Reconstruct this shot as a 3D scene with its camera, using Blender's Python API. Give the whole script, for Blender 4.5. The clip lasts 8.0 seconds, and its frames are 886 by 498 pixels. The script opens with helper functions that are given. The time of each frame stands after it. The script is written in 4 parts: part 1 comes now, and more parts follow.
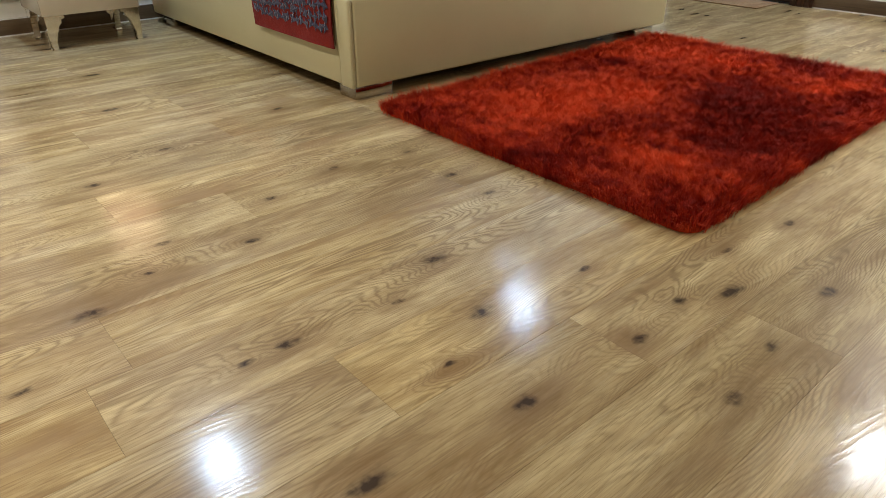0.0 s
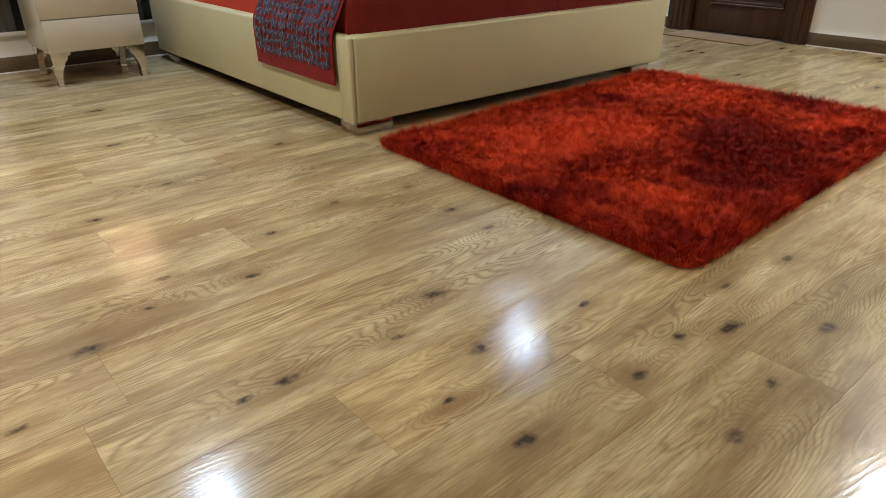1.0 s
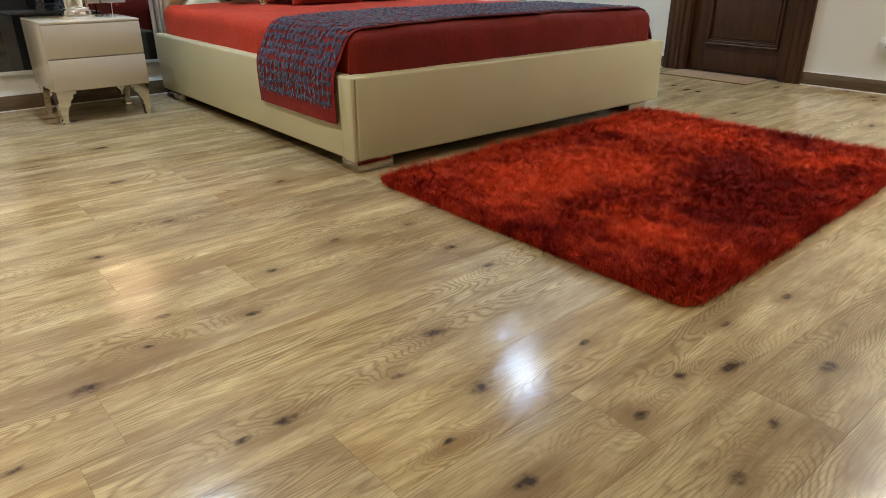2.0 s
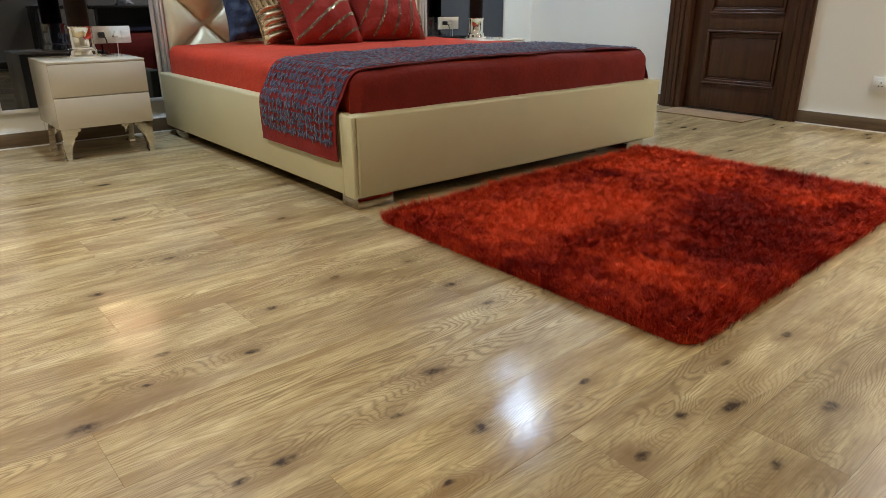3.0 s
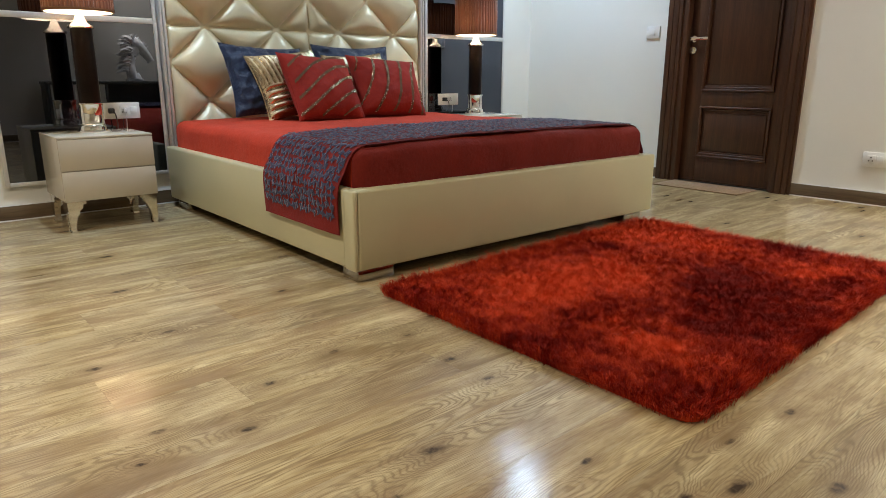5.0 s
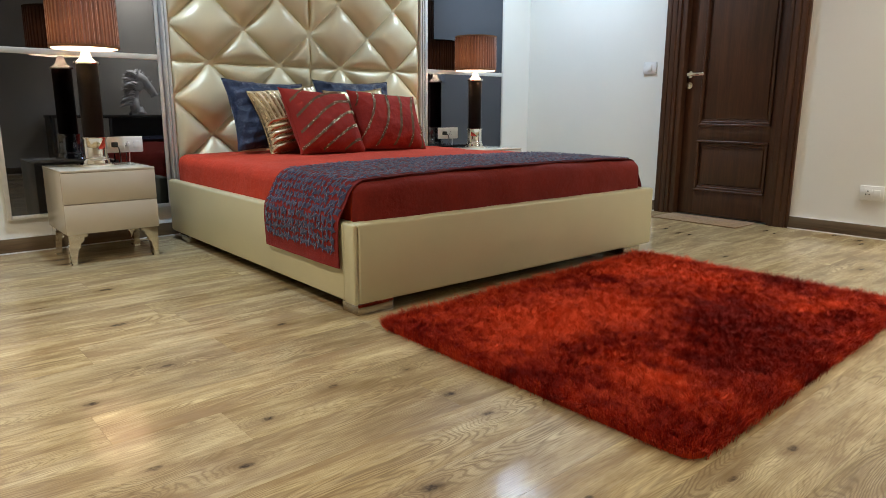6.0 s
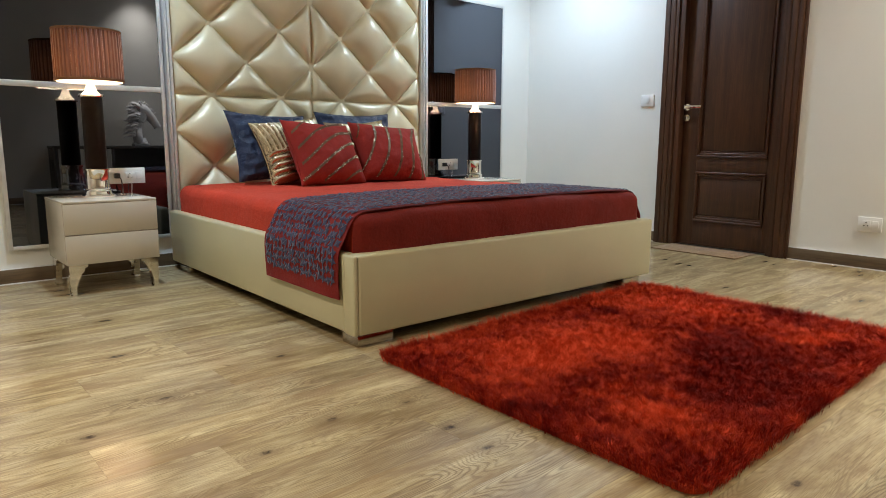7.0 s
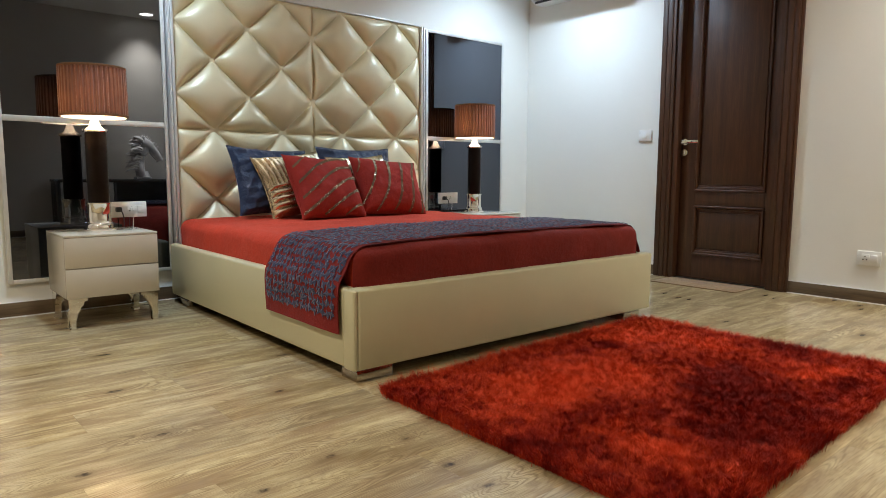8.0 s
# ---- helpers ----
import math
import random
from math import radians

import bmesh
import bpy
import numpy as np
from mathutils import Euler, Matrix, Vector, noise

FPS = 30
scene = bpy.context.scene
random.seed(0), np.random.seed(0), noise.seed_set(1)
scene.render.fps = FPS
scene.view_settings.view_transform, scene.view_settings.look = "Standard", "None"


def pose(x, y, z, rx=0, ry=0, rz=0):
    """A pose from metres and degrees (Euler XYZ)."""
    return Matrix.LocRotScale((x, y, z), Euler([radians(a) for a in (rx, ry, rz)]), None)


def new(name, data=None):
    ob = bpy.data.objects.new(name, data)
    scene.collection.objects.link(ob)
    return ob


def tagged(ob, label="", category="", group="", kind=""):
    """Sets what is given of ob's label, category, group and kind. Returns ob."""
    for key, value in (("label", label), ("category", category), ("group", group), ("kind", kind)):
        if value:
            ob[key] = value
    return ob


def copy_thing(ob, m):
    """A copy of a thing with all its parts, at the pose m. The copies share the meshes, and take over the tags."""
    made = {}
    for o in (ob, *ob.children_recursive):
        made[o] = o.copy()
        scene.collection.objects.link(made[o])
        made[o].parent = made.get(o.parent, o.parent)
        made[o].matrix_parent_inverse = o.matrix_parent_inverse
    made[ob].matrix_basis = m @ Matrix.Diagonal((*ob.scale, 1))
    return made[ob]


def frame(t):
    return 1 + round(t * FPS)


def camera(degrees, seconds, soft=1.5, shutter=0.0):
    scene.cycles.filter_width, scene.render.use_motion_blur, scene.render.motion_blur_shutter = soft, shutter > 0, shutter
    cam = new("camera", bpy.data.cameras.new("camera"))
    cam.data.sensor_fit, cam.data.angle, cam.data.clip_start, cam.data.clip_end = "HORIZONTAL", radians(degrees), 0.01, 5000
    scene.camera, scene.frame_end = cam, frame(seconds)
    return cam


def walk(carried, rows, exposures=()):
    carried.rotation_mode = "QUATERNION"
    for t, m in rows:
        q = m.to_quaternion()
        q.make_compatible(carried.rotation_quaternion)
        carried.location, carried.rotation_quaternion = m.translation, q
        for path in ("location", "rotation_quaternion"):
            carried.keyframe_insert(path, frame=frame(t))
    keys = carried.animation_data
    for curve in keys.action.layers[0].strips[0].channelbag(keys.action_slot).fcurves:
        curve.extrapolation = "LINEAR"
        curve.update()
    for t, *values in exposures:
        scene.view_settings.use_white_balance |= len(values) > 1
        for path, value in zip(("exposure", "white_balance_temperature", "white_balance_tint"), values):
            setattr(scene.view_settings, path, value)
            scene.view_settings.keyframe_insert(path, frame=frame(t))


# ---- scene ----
cam = camera(67.52, 8.0, soft=0.8)
YAW = -40.876
# seconds, place, pitch, roll of a tripod head that tilts slowly upwards
PATH = [
    (0.0, 0.018, 0.021, 0.726, -29.24, 0.06),
    (0.5, 0.017, 0.020, 0.730, -27.87, 0.04),
    (1.0, 0.017, 0.019, 0.735, -26.47, 0.02),
    (1.5, 0.016, 0.019, 0.740, -25.04, -0.01),
    (2.0, 0.015, 0.018, 0.745, -23.49, -0.03),
    (3.5, 0.012, 0.014, 0.760, -19.21, -0.09),
    (4.0, 0.011, 0.013, 0.764, -17.93, -0.12),
    (4.5, 0.010, 0.012, 0.770, -16.26, -0.14),
    (6.0, 0.006, 0.007, 0.784, -11.90, -0.20),
    (6.5, 0.005, 0.005, 0.787, -10.71, -0.22),
    (7.0, 0.003, 0.004, 0.792, -9.34, -0.25),
    (7.5, 0.002, 0.002, 0.796, -7.88, -0.27),
    (8.0, 0.000, 0.000, 0.800, -6.54, -0.29),
]
walk(cam, [(t, pose(x, y, z, 90 + p, r, YAW)) for t, x, y, z, p, r in PATH], [(0.0, 0.12)])

# ---- room dimensions ----
X0, X1, Y0, Y1, TOP = -2.2, 4.72, -0.95, 4.25, 2.8
COOL, WHITE, WARM = (0.60, 0.79, 1.0), (1.0, 0.97, 0.90), (1.0, 0.91, 0.75)
BULB_TINT = (1.0, 0.87, 0.70)

# ---- light ----
world = bpy.data.worlds.new("world")
scene.world = world
world.use_nodes = True
world.node_tree.nodes["Background"].inputs[0].default_value = (0.5, 0.6, 0.8, 1)
world.node_tree.nodes["Background"].inputs[1].default_value = 0.02


def lamp(name, kind, m, watts, colour, size=0.1, spread=180):
    data = bpy.data.lights.new(name, kind)
    data.energy, data.color = watts, colour
    if kind == "AREA":
        data.shape, data.size, data.spread = "DISK", size, radians(spread)
    else:
        data.shadow_soft_size = size
    ob = new(name, data)
    ob.matrix_world = m
    return ob


# the lamp at x -0.6 is unseen, added to fill the left side
DOWNLIGHTS = [(3.98, 3.46, COOL, 26, 124), (1.0, 3.46, COOL, 20, 125), (4.40, 0.54, WHITE, 28, 126), (-0.6, 1.9, WARM, 37, 112), (2.86, -0.66, WARM, 22, 88)]
for x, y, colour, watts, spread in DOWNLIGHTS:
    lamp("downlight_glow", "AREA", pose(x, y, TOP - 0.012), watts, colour, 0.15, spread)


# ---- materials ----
class Nodes:
    """A node material with a Principled shader, and short calls for its nodes."""

    def __init__(self, name):
        self.m = bpy.data.materials.new(name)
        self.m.use_nodes = True
        self.t = self.m.node_tree
        self.p = self.t.nodes["Principled BSDF"]
        self.out = self.t.nodes["Material Output"]
        self.co = self.t.nodes.new("ShaderNodeTexCoord").outputs["Object"]

    def node(self, kind, **values):
        n = self.t.nodes.new(kind)
        for key, value in values.items():
            n.inputs[key.replace("_", " ")].default_value = value
        return n

    def link(self, a, b):
        self.t.links.new(a, b)

    def value(self, op, a, b=0.0, c=0.0):
        n = self.t.nodes.new("ShaderNodeMath")
        n.operation = op
        for i, v in enumerate((a, b, c)):
            if isinstance(v, (int, float)):
                n.inputs[i].default_value = v
            else:
                self.link(v, n.inputs[i])
        return n.outputs[0]

    def noise(self, scale, detail=3.0, rough=0.55, stretch=(1, 1, 1), co=None, distortion=0.0):
        mp = self.t.nodes.new("ShaderNodeMapping")
        mp.inputs["Scale"].default_value = stretch
        self.link(co or self.co, mp.inputs["Vector"])
        n = self.node("ShaderNodeTexNoise", Scale=scale, Detail=detail, Roughness=rough, Distortion=distortion)
        self.link(mp.outputs[0], n.inputs["Vector"])
        return n.outputs["Fac"]

    def ramp(self, fac, *stops):
        n = self.t.nodes.new("ShaderNodeValToRGB")
        e = n.color_ramp.elements
        while len(e) < len(stops):
            e.new(0.5)
        for i, (at, colour) in enumerate(stops):
            e[i].position, e[i].color = at, (*colour, 1)
        self.link(fac, n.inputs[0])
        return n.outputs[0]

    def mix(self, fac, a, b, mode="MIX"):
        n = self.t.nodes.new("ShaderNodeMix")
        n.data_type, n.blend_type = "RGBA", mode
        for v, i in ((fac, 0), (a, 6), (b, 7)):
            if isinstance(v, (int, float)):
                n.inputs[i].default_value = v
            elif isinstance(v, tuple):
                n.inputs[i].default_value = (*v, 1)
            else:
                self.link(v, n.inputs[i])
        return n.outputs[2]

    def bump(self, height, strength, distance=0.002):
        n = self.node("ShaderNodeBump", Strength=strength, Distance=distance)
        self.link(height, n.inputs["Height"])
        self.link(n.outputs[0], self.p.inputs["Normal"])

    def set(self, **values):
        for key, value in values.items():
            self.p.inputs[key.replace("_", " ")].default_value = value
        return self


def plain(name, colour, rough=0.5, metal=0.0, vary=0.12, scale=6.0, fine=120.0, relief=0.15, rough_vary=0.1, **more):
    """Paint, plastic, leather or metal: two scales of tone, uneven gloss, fine relief."""
    n = Nodes(name)
    big, small = n.noise(scale, 4), n.noise(fine, 2)
    tone = n.value("ADD", n.value("MULTIPLY", big, 0.7), n.value("MULTIPLY", small, 0.3))
    lo, hi = [tuple(max(0, min(1, c * k)) for c in colour) for k in (1 - vary, 1 + vary)]
    n.link(n.ramp(tone, (0.3, lo), (0.7, hi)), n.p.inputs["Base Color"])
    n.link(n.value("ADD", rough - rough_vary / 2, n.value("MULTIPLY", big, rough_vary)), n.p.inputs["Roughness"])
    n.set(Metallic=metal, **more)
    if relief:
        n.bump(small, relief, 0.001)
    return n.m


# knots of the boards near the camera: place and size
KNOTS = [(0.19, 1.25, 2), (0.33, 1.33, 0.8), (0.4, 1.44, 1.3), (0.56, 1.32, 1.3), (0.43, 0.92, 1.6), (0.35, 0.92, 1), (0.66, 0.9, 1), (1.04, 0.74, 1.1), (1.08, 0.54, 1.3), (1.19, 0.49, 2), (0.92, 0.52, 1.3), (0.64, 0.54, 1.6), (1.34, 0.58, 0.9), (1.34, 0.36, 1.7), (1.08, 0.35, 1.4), (0.9, 0.33, 1.6), (0.76, 0.77, 2), (0.82, 0.98, 1.8), (1.16, 1.31, 1.4), (0.94, 1.57, 1.3), (0.36, 0.57, 2.2), (1.16, 1.15, 1.5), (1.35, 1.61, 1.3), (1.18, 1.53, 0.7), (0.61, 0.69, 0.9), (0.04, 1.09, 1.2), (1.58, 0.55, 1.2), (0.38, 1.89, 1.3), (0.7, 1.5, 1.4), (0.63, 2.04, 1.3), (1.1, 2.18, 1.4)]


def oak_floor():
    n = Nodes("oak_laminate")
    info = n.t.nodes.new("ShaderNodeObjectInfo")
    rnd = info.outputs["Random"]
    shift = n.t.nodes.new("ShaderNodeCombineXYZ")
    n.link(n.value("MULTIPLY", rnd, 37.0), shift.inputs[0])
    n.link(n.value("MULTIPLY", rnd, 11.3), shift.inputs[1])
    add = n.t.nodes.new("ShaderNodeVectorMath")
    n.link(n.co, add.inputs[0])
    n.link(shift.outputs[0], add.inputs[1])
    co = add.outputs[0]
    warp = n.node("ShaderNodeTexNoise", Scale=28.0, Detail=3.0)
    n.link(co, warp.inputs["Vector"])
    swing = n.t.nodes.new("ShaderNodeVectorMath")
    swing.operation = "MULTIPLY_ADD"
    n.link(warp.outputs["Color"], swing.inputs[0])
    swing.inputs[1].default_value = (0.030, 0.016, 0)
    swing.inputs[2].default_value = (-0.015, -0.008, 0)
    moved = n.t.nodes.new("ShaderNodeVectorMath")
    n.link(n.t.nodes.new("ShaderNodeNewGeometry").outputs["Position"], moved.inputs[0])
    n.link(swing.outputs[0], moved.inputs[1])
    place = moved.outputs[0]
    xyz = n.t.nodes.new("ShaderNodeSeparateXYZ")
    n.link(co, xyz.inputs[0])
    wobble = n.noise(1.0, 3, 0.6, (16, 40, 1), co)
    # distance to the nearest knot, in knot sizes
    dist = None
    for x, y, size in KNOTS:
        sub = n.t.nodes.new("ShaderNodeVectorMath")
        sub.operation = "SUBTRACT"
        n.link(place, sub.inputs[0])
        sub.inputs[1].default_value = (x, y, 0)
        mul = n.t.nodes.new("ShaderNodeVectorMath")
        mul.operation = "MULTIPLY"
        n.link(sub.outputs[0], mul.inputs[0])
        mul.inputs[1].default_value = (58 / size, 105 / size, 0)
        length = n.t.nodes.new("ShaderNodeVectorMath")
        length.operation = "LENGTH"
        n.link(mul.outputs[0], length.inputs[0])
        d = length.outputs["Value"]
        dist = d if dist is None else n.value("MINIMUM", dist, d)
    # scattered knots further off
    mp = n.t.nodes.new("ShaderNodeMapping")
    mp.inputs["Scale"].default_value = (1.3, 3.6, 1)
    n.link(co, mp.inputs["Vector"])
    vor = n.node("ShaderNodeTexVoronoi", Scale=1.0, Randomness=1.0)
    vor.voronoi_dimensions = "2D"
    n.link(mp.outputs[0], vor.inputs["Vector"])
    sxyz = n.t.nodes.new("ShaderNodeSeparateXYZ")
    n.link(place, sxyz.inputs[0])
    away = n.value("GREATER_THAN", n.value("ADD", sxyz.outputs[0], sxyz.outputs[1]), 3.1)
    other = n.value("ADD", n.value("MULTIPLY", vor.outputs["Distance"], 19.0), n.value("MULTIPLY", n.value("SUBTRACT", 1.0, away), 50.0))
    dist = n.value("MINIMUM", dist, other)
    wob = n.value("ADD", dist, n.value("MULTIPLY", n.value("SUBTRACT", wobble, 0.5), 1.5))
    swell = n.value("DIVIDE", 1.0, n.value("ADD", 1.0, n.value("MULTIPLY", n.value("MULTIPLY", dist, dist), 0.07)))
    # growth lines: level lines of a field stretched along the board
    field = n.noise(1.0, 2, 0.45, (0.9, 6.0, 1), co)
    jitter = n.noise(1.0, 3, 0.6, (5, 60, 1), co)
    phi = n.value("ADD", n.value("MULTIPLY", xyz.outputs[1], 70.0), n.value("MULTIPLY", field, 52.0))
    phi = n.value("ADD", phi, n.value("MULTIPLY", swell, 9.0))
    phi = n.value("ADD", phi, n.value("MULTIPLY", jitter, 0.9))
    wave = n.value("ADD", 0.5, n.value("MULTIPLY", n.value("SINE", n.value("MULTIPLY", phi, 6.2832)), 0.5))
    ring = n.value("POWER", wave, 2.2)
    where = n.ramp(n.noise(1.0, 2, 0.5, (1.7, 7, 1), co), (0.38, (0.08,) * 3), (0.64, (1,) * 3))
    fine = n.noise(1.0, 4, 0.7, (11, 300, 1), co)
    mid = n.noise(1.0, 5, 0.65, (3.0, 18, 1), co)
    broad = n.noise(1.0, 5, 0.6, (2.2, 8, 1), co, 0.5)
    base = n.ramp(mid, (0.28, (0.300, 0.205, 0.098)), (0.44, (0.430, 0.320, 0.165)), (0.58, (0.560, 0.440, 0.240)), (0.74, (0.68, 0.555, 0.325)))
    base = n.mix(n.value("MULTIPLY", n.value("MULTIPLY", ring, where), 0.60), base, (0.150, 0.095, 0.042))
    base = n.mix(n.ramp(fine, (0.33, (0.62,) * 3), (0.53, (0.0,) * 3)), base, (0.19, 0.125, 0.058))
    streak = n.noise(1.0, 4, 0.7, (6.0, 62, 1), co, 0.3)
    base = n.mix(n.ramp(streak, (0.54, (0.0,) * 3), (0.72, (0.42,) * 3)), base, (0.62, 0.53, 0.34))
    base = n.mix(n.ramp(streak, (0.28, (0.45,) * 3), (0.42, (0.0,) * 3)), base, (0.20, 0.132, 0.060))
    base = n.mix(n.ramp(broad, (0.47, (0.0,) * 3), (0.64, (0.72,) * 3)), base, (0.232, 0.144, 0.064))
    grey = n.noise(1.0, 3, 0.5, (2.2, 11, 1), co)
    base = n.mix(n.ramp(grey, (0.55, (0.0,) * 3), (0.8, (0.35,) * 3)), base, (0.36, 0.27, 0.19))
    halo = n.ramp(n.value("MULTIPLY", wob, 0.2), (0.12, (1,) * 3), (0.75, (0,) * 3))
    base = n.mix(n.value("MULTIPLY", halo, 0.50), base, (0.17, 0.095, 0.042))
    core = n.ramp(n.value("MULTIPLY", wob, 0.5), (0.18, (1,) * 3), (0.52, (0,) * 3))
    base = n.mix(n.value("MULTIPLY", n.value("MULTIPLY", core, n.ramp(n.noise(40, 3), (0.36, (0.35,) * 3), (0.56, (1,) * 3))), 0.92), base, (0.030, 0.017, 0.011))
    tone = n.t.nodes.new("ShaderNodeHueSaturation")
    n.link(n.value("ADD", 0.84, n.value("MULTIPLY", rnd, 0.26)), tone.inputs["Value"])
    n.link(n.value("ADD", 0.93, n.value("MULTIPLY", n.value("FRACT", n.value("MULTIPLY", rnd, 7.0)), 0.12)), tone.inputs["Saturation"])
    n.link(base, tone.inputs["Color"])
    n.link(tone.outputs[0], n.p.inputs["Base Color"])
    smear = n.noise(2.5, 3)
    n.link(n.value("ADD", 0.125, n.value("MULTIPLY", smear, 0.05)), n.p.inputs["Roughness"])
    n.set(Specular_IOR_Level=0.36, Coat_Weight=0.22, Coat_Roughness=0.38)
    n.bump(n.value("ADD", fine, ring), 0.10, 0.0005)
    return n.m


def dark_wood(name, lo, mid, hi, rough, axis):
    """Veneer with grain along an axis (0, 1 or 2)."""
    n = Nodes(name)
    stretch = [22.0, 22.0, 22.0]
    stretch[axis] = 1.3
    g = n.noise(1.0, 5, 0.65, tuple(stretch), None, 0.6)
    fine = n.noise(1.0, 3, 0.6, tuple(v * 7 for v in stretch))
    c = n.ramp(n.value("ADD", n.value("MULTIPLY", g, 0.7), n.value("MULTIPLY", fine, 0.3)), (0.3, lo), (0.5, mid), (0.72, hi))
    n.link(c, n.p.inputs["Base Color"])
    n.link(n.value("ADD", rough, n.value("MULTIPLY", n.noise(4), 0.15)), n.p.inputs["Roughness"])
    n.bump(fine, 0.15, 0.0008)
    return n.m


def cloth(name, colour, vary=0.2, weave=900.0, rough=0.85, sheen=0.3, crease=0.3, tint=None):
    n = Nodes(name)
    big, small = n.noise(7, 4), n.noise(130, 3)
    mp = n.t.nodes.new("ShaderNodeMapping")
    mp.inputs["Scale"].default_value = (weave,) * 3
    n.link(n.co, mp.inputs["Vector"])
    chk = n.node("ShaderNodeTexNoise", Scale=1.0, Detail=1.0)
    n.link(mp.outputs[0], chk.inputs["Vector"])
    tone = n.value("ADD", n.value("MULTIPLY", big, 0.55), n.value("MULTIPLY", small, 0.45))
    lo, hi = [tuple(min(1, c * k) for c in colour) for k in (1 - vary, 1 + vary)]
    n.link(n.ramp(tone, (0.3, lo), (0.7, hi)), n.p.inputs["Base Color"])
    n.set(Roughness=rough, Sheen_Weight=sheen, Sheen_Roughness=0.4, Specular_IOR_Level=0.25)
    if tint:
        n.p.inputs["Sheen Tint"].default_value = (*tint, 1)
    n.bump(n.value("ADD", n.value("MULTIPLY", chk.outputs["Fac"], 0.3), n.value("ADD", n.value("MULTIPLY", n.noise(18, 3), crease * 8), n.value("MULTIPLY", n.noise(60, 3), crease * 3))), 0.5, 0.003)
    return n.m


OAK = oak_floor()
WALL = plain("wall_paint", (0.80, 0.78, 0.72), 0.6, vary=0.03, scale=1.5, fine=180, relief=0.12)
REAR_PAINT = plain("warm_grey_paint", (0.60, 0.58, 0.53), 0.6, vary=0.04, scale=1.5, fine=180, relief=0.12)
CEILING = plain("ceiling_paint", (0.82, 0.82, 0.80), 0.7, vary=0.02, scale=1.2, fine=160, relief=0.1)
SKIRT = dark_wood("skirting_veneer", (0.075, 0.048, 0.026), (0.13, 0.085, 0.046), (0.19, 0.13, 0.075), 0.35, 1)
SKIRT_X = dark_wood("skirting_veneer_along", (0.075, 0.048, 0.026), (0.13, 0.085, 0.046), (0.19, 0.13, 0.075), 0.35, 0)
DOOR = dark_wood("mahogany_veneer", (0.036, 0.013, 0.006), (0.066, 0.025, 0.010), (0.112, 0.045, 0.018), 0.34, 2)
SUBFLOOR = plain("joint_shadow", (0.06, 0.04, 0.025), 0.9)
CREAM = plain("cream_leatherette", (0.56, 0.515, 0.325), 0.34, vary=0.05, scale=3, fine=420, relief=0.18)
GOLD = plain("champagne_leatherette", (0.70, 0.61, 0.395), 0.36, metal=0.08, vary=0.07, scale=4, fine=380, relief=0.16)
CHROME = plain("chrome", (0.80, 0.78, 0.74), 0.08, 1.0, vary=0.03, relief=0.0, rough_vary=0.06)
ALU = plain("satin_aluminium", (0.74, 0.73, 0.70), 0.38, 0.55, vary=0.06, scale=9, fine=300, relief=0.05)
MIRROR = plain("smoked_mirror", (0.116, 0.126, 0.152), 0.015, 1.0, vary=0.02, relief=0.0, rough_vary=0.01)
STEEL = plain("brushed_steel", (0.45, 0.42, 0.38), 0.12, 1.0, vary=0.1, relief=0.05)
LACQUER = plain("greige_lacquer", (0.53, 0.475, 0.385), 0.16, vary=0.02, scale=2, relief=0.0, rough_vary=0.05)
BLACK = plain("black_gloss_lacquer", (0.014, 0.008, 0.006), 0.30, vary=0.3, relief=0.0, Specular_IOR_Level=0.1)
WHITE_PLASTIC = plain("white_plastic", (0.80, 0.79, 0.76), 0.28, vary=0.02, relief=0.0)
DARK_PLASTIC = plain("dark_plastic", (0.02, 0.02, 0.02), 0.35, vary=0.2, relief=0.0)
RED = cloth("brick_red_cotton", (0.47, 0.042, 0.018), 0.18, sheen=0.10, crease=0.5, tint=(1, 0.35, 0.25))
CUSHION_RED = cloth("red_cushion_cotton", (0.29, 0.022, 0.012), 0.25, sheen=0.10, crease=0.5, tint=(1, 0.3, 0.2))
# the sheet's red again, darkened to hold the shade of the foot end
RED_SHADED = cloth("red_cotton_shaded", (0.175, 0.013, 0.007), 0.25, sheen=0.05, crease=0.5)
RUNNER_RED = cloth("dark_red_runner_cotton", (0.20, 0.014, 0.011), 0.2, sheen=0.05)
SLATE = cloth("slate_blue_felt", (0.046, 0.042, 0.078), 0.3, sheen=0.35)
BLUE = cloth("navy_satin", (0.020, 0.030, 0.062), 0.25, rough=0.46, sheen=0.3, crease=0.9)
FOIL = cloth("gold_foil_fabric", (0.60, 0.50, 0.34), 0.35, rough=0.26, sheen=0.0, crease=0.2)
FOIL.node_tree.nodes["Principled BSDF"].inputs["Metallic"].default_value = 0.95
SEQUIN = plain("sequin_gold", (0.80, 0.70, 0.52), 0.15, 1.0, vary=0.3, fine=60, relief=0.0)
BRAID = cloth("brown_braid", (0.15, 0.075, 0.034), 0.3, sheen=0.0)
MAT_JUTE = cloth("tan_mat_weave", (0.23, 0.135, 0.065), 0.3)
SILVER = plain("silver_leaf", (0.86, 0.86, 0.86), 0.45, 0.1, vary=0.15, scale=25, fine=200, relief=0.3)
CONSOLE = plain("charcoal_lacquer", (0.10, 0.095, 0.09), 0.25, vary=0.08, relief=0.0)
AC_WHITE = plain("appliance_white", (0.80, 0.80, 0.78), 0.35, vary=0.02, relief=0.0)


def glow(name, colour, strength):
    n = Nodes(name)
    n.set(Base_Color=(0.8, 0.8, 0.8, 1), Emission_Color=(*colour, 1), Emission_Strength=strength)
    return n.m


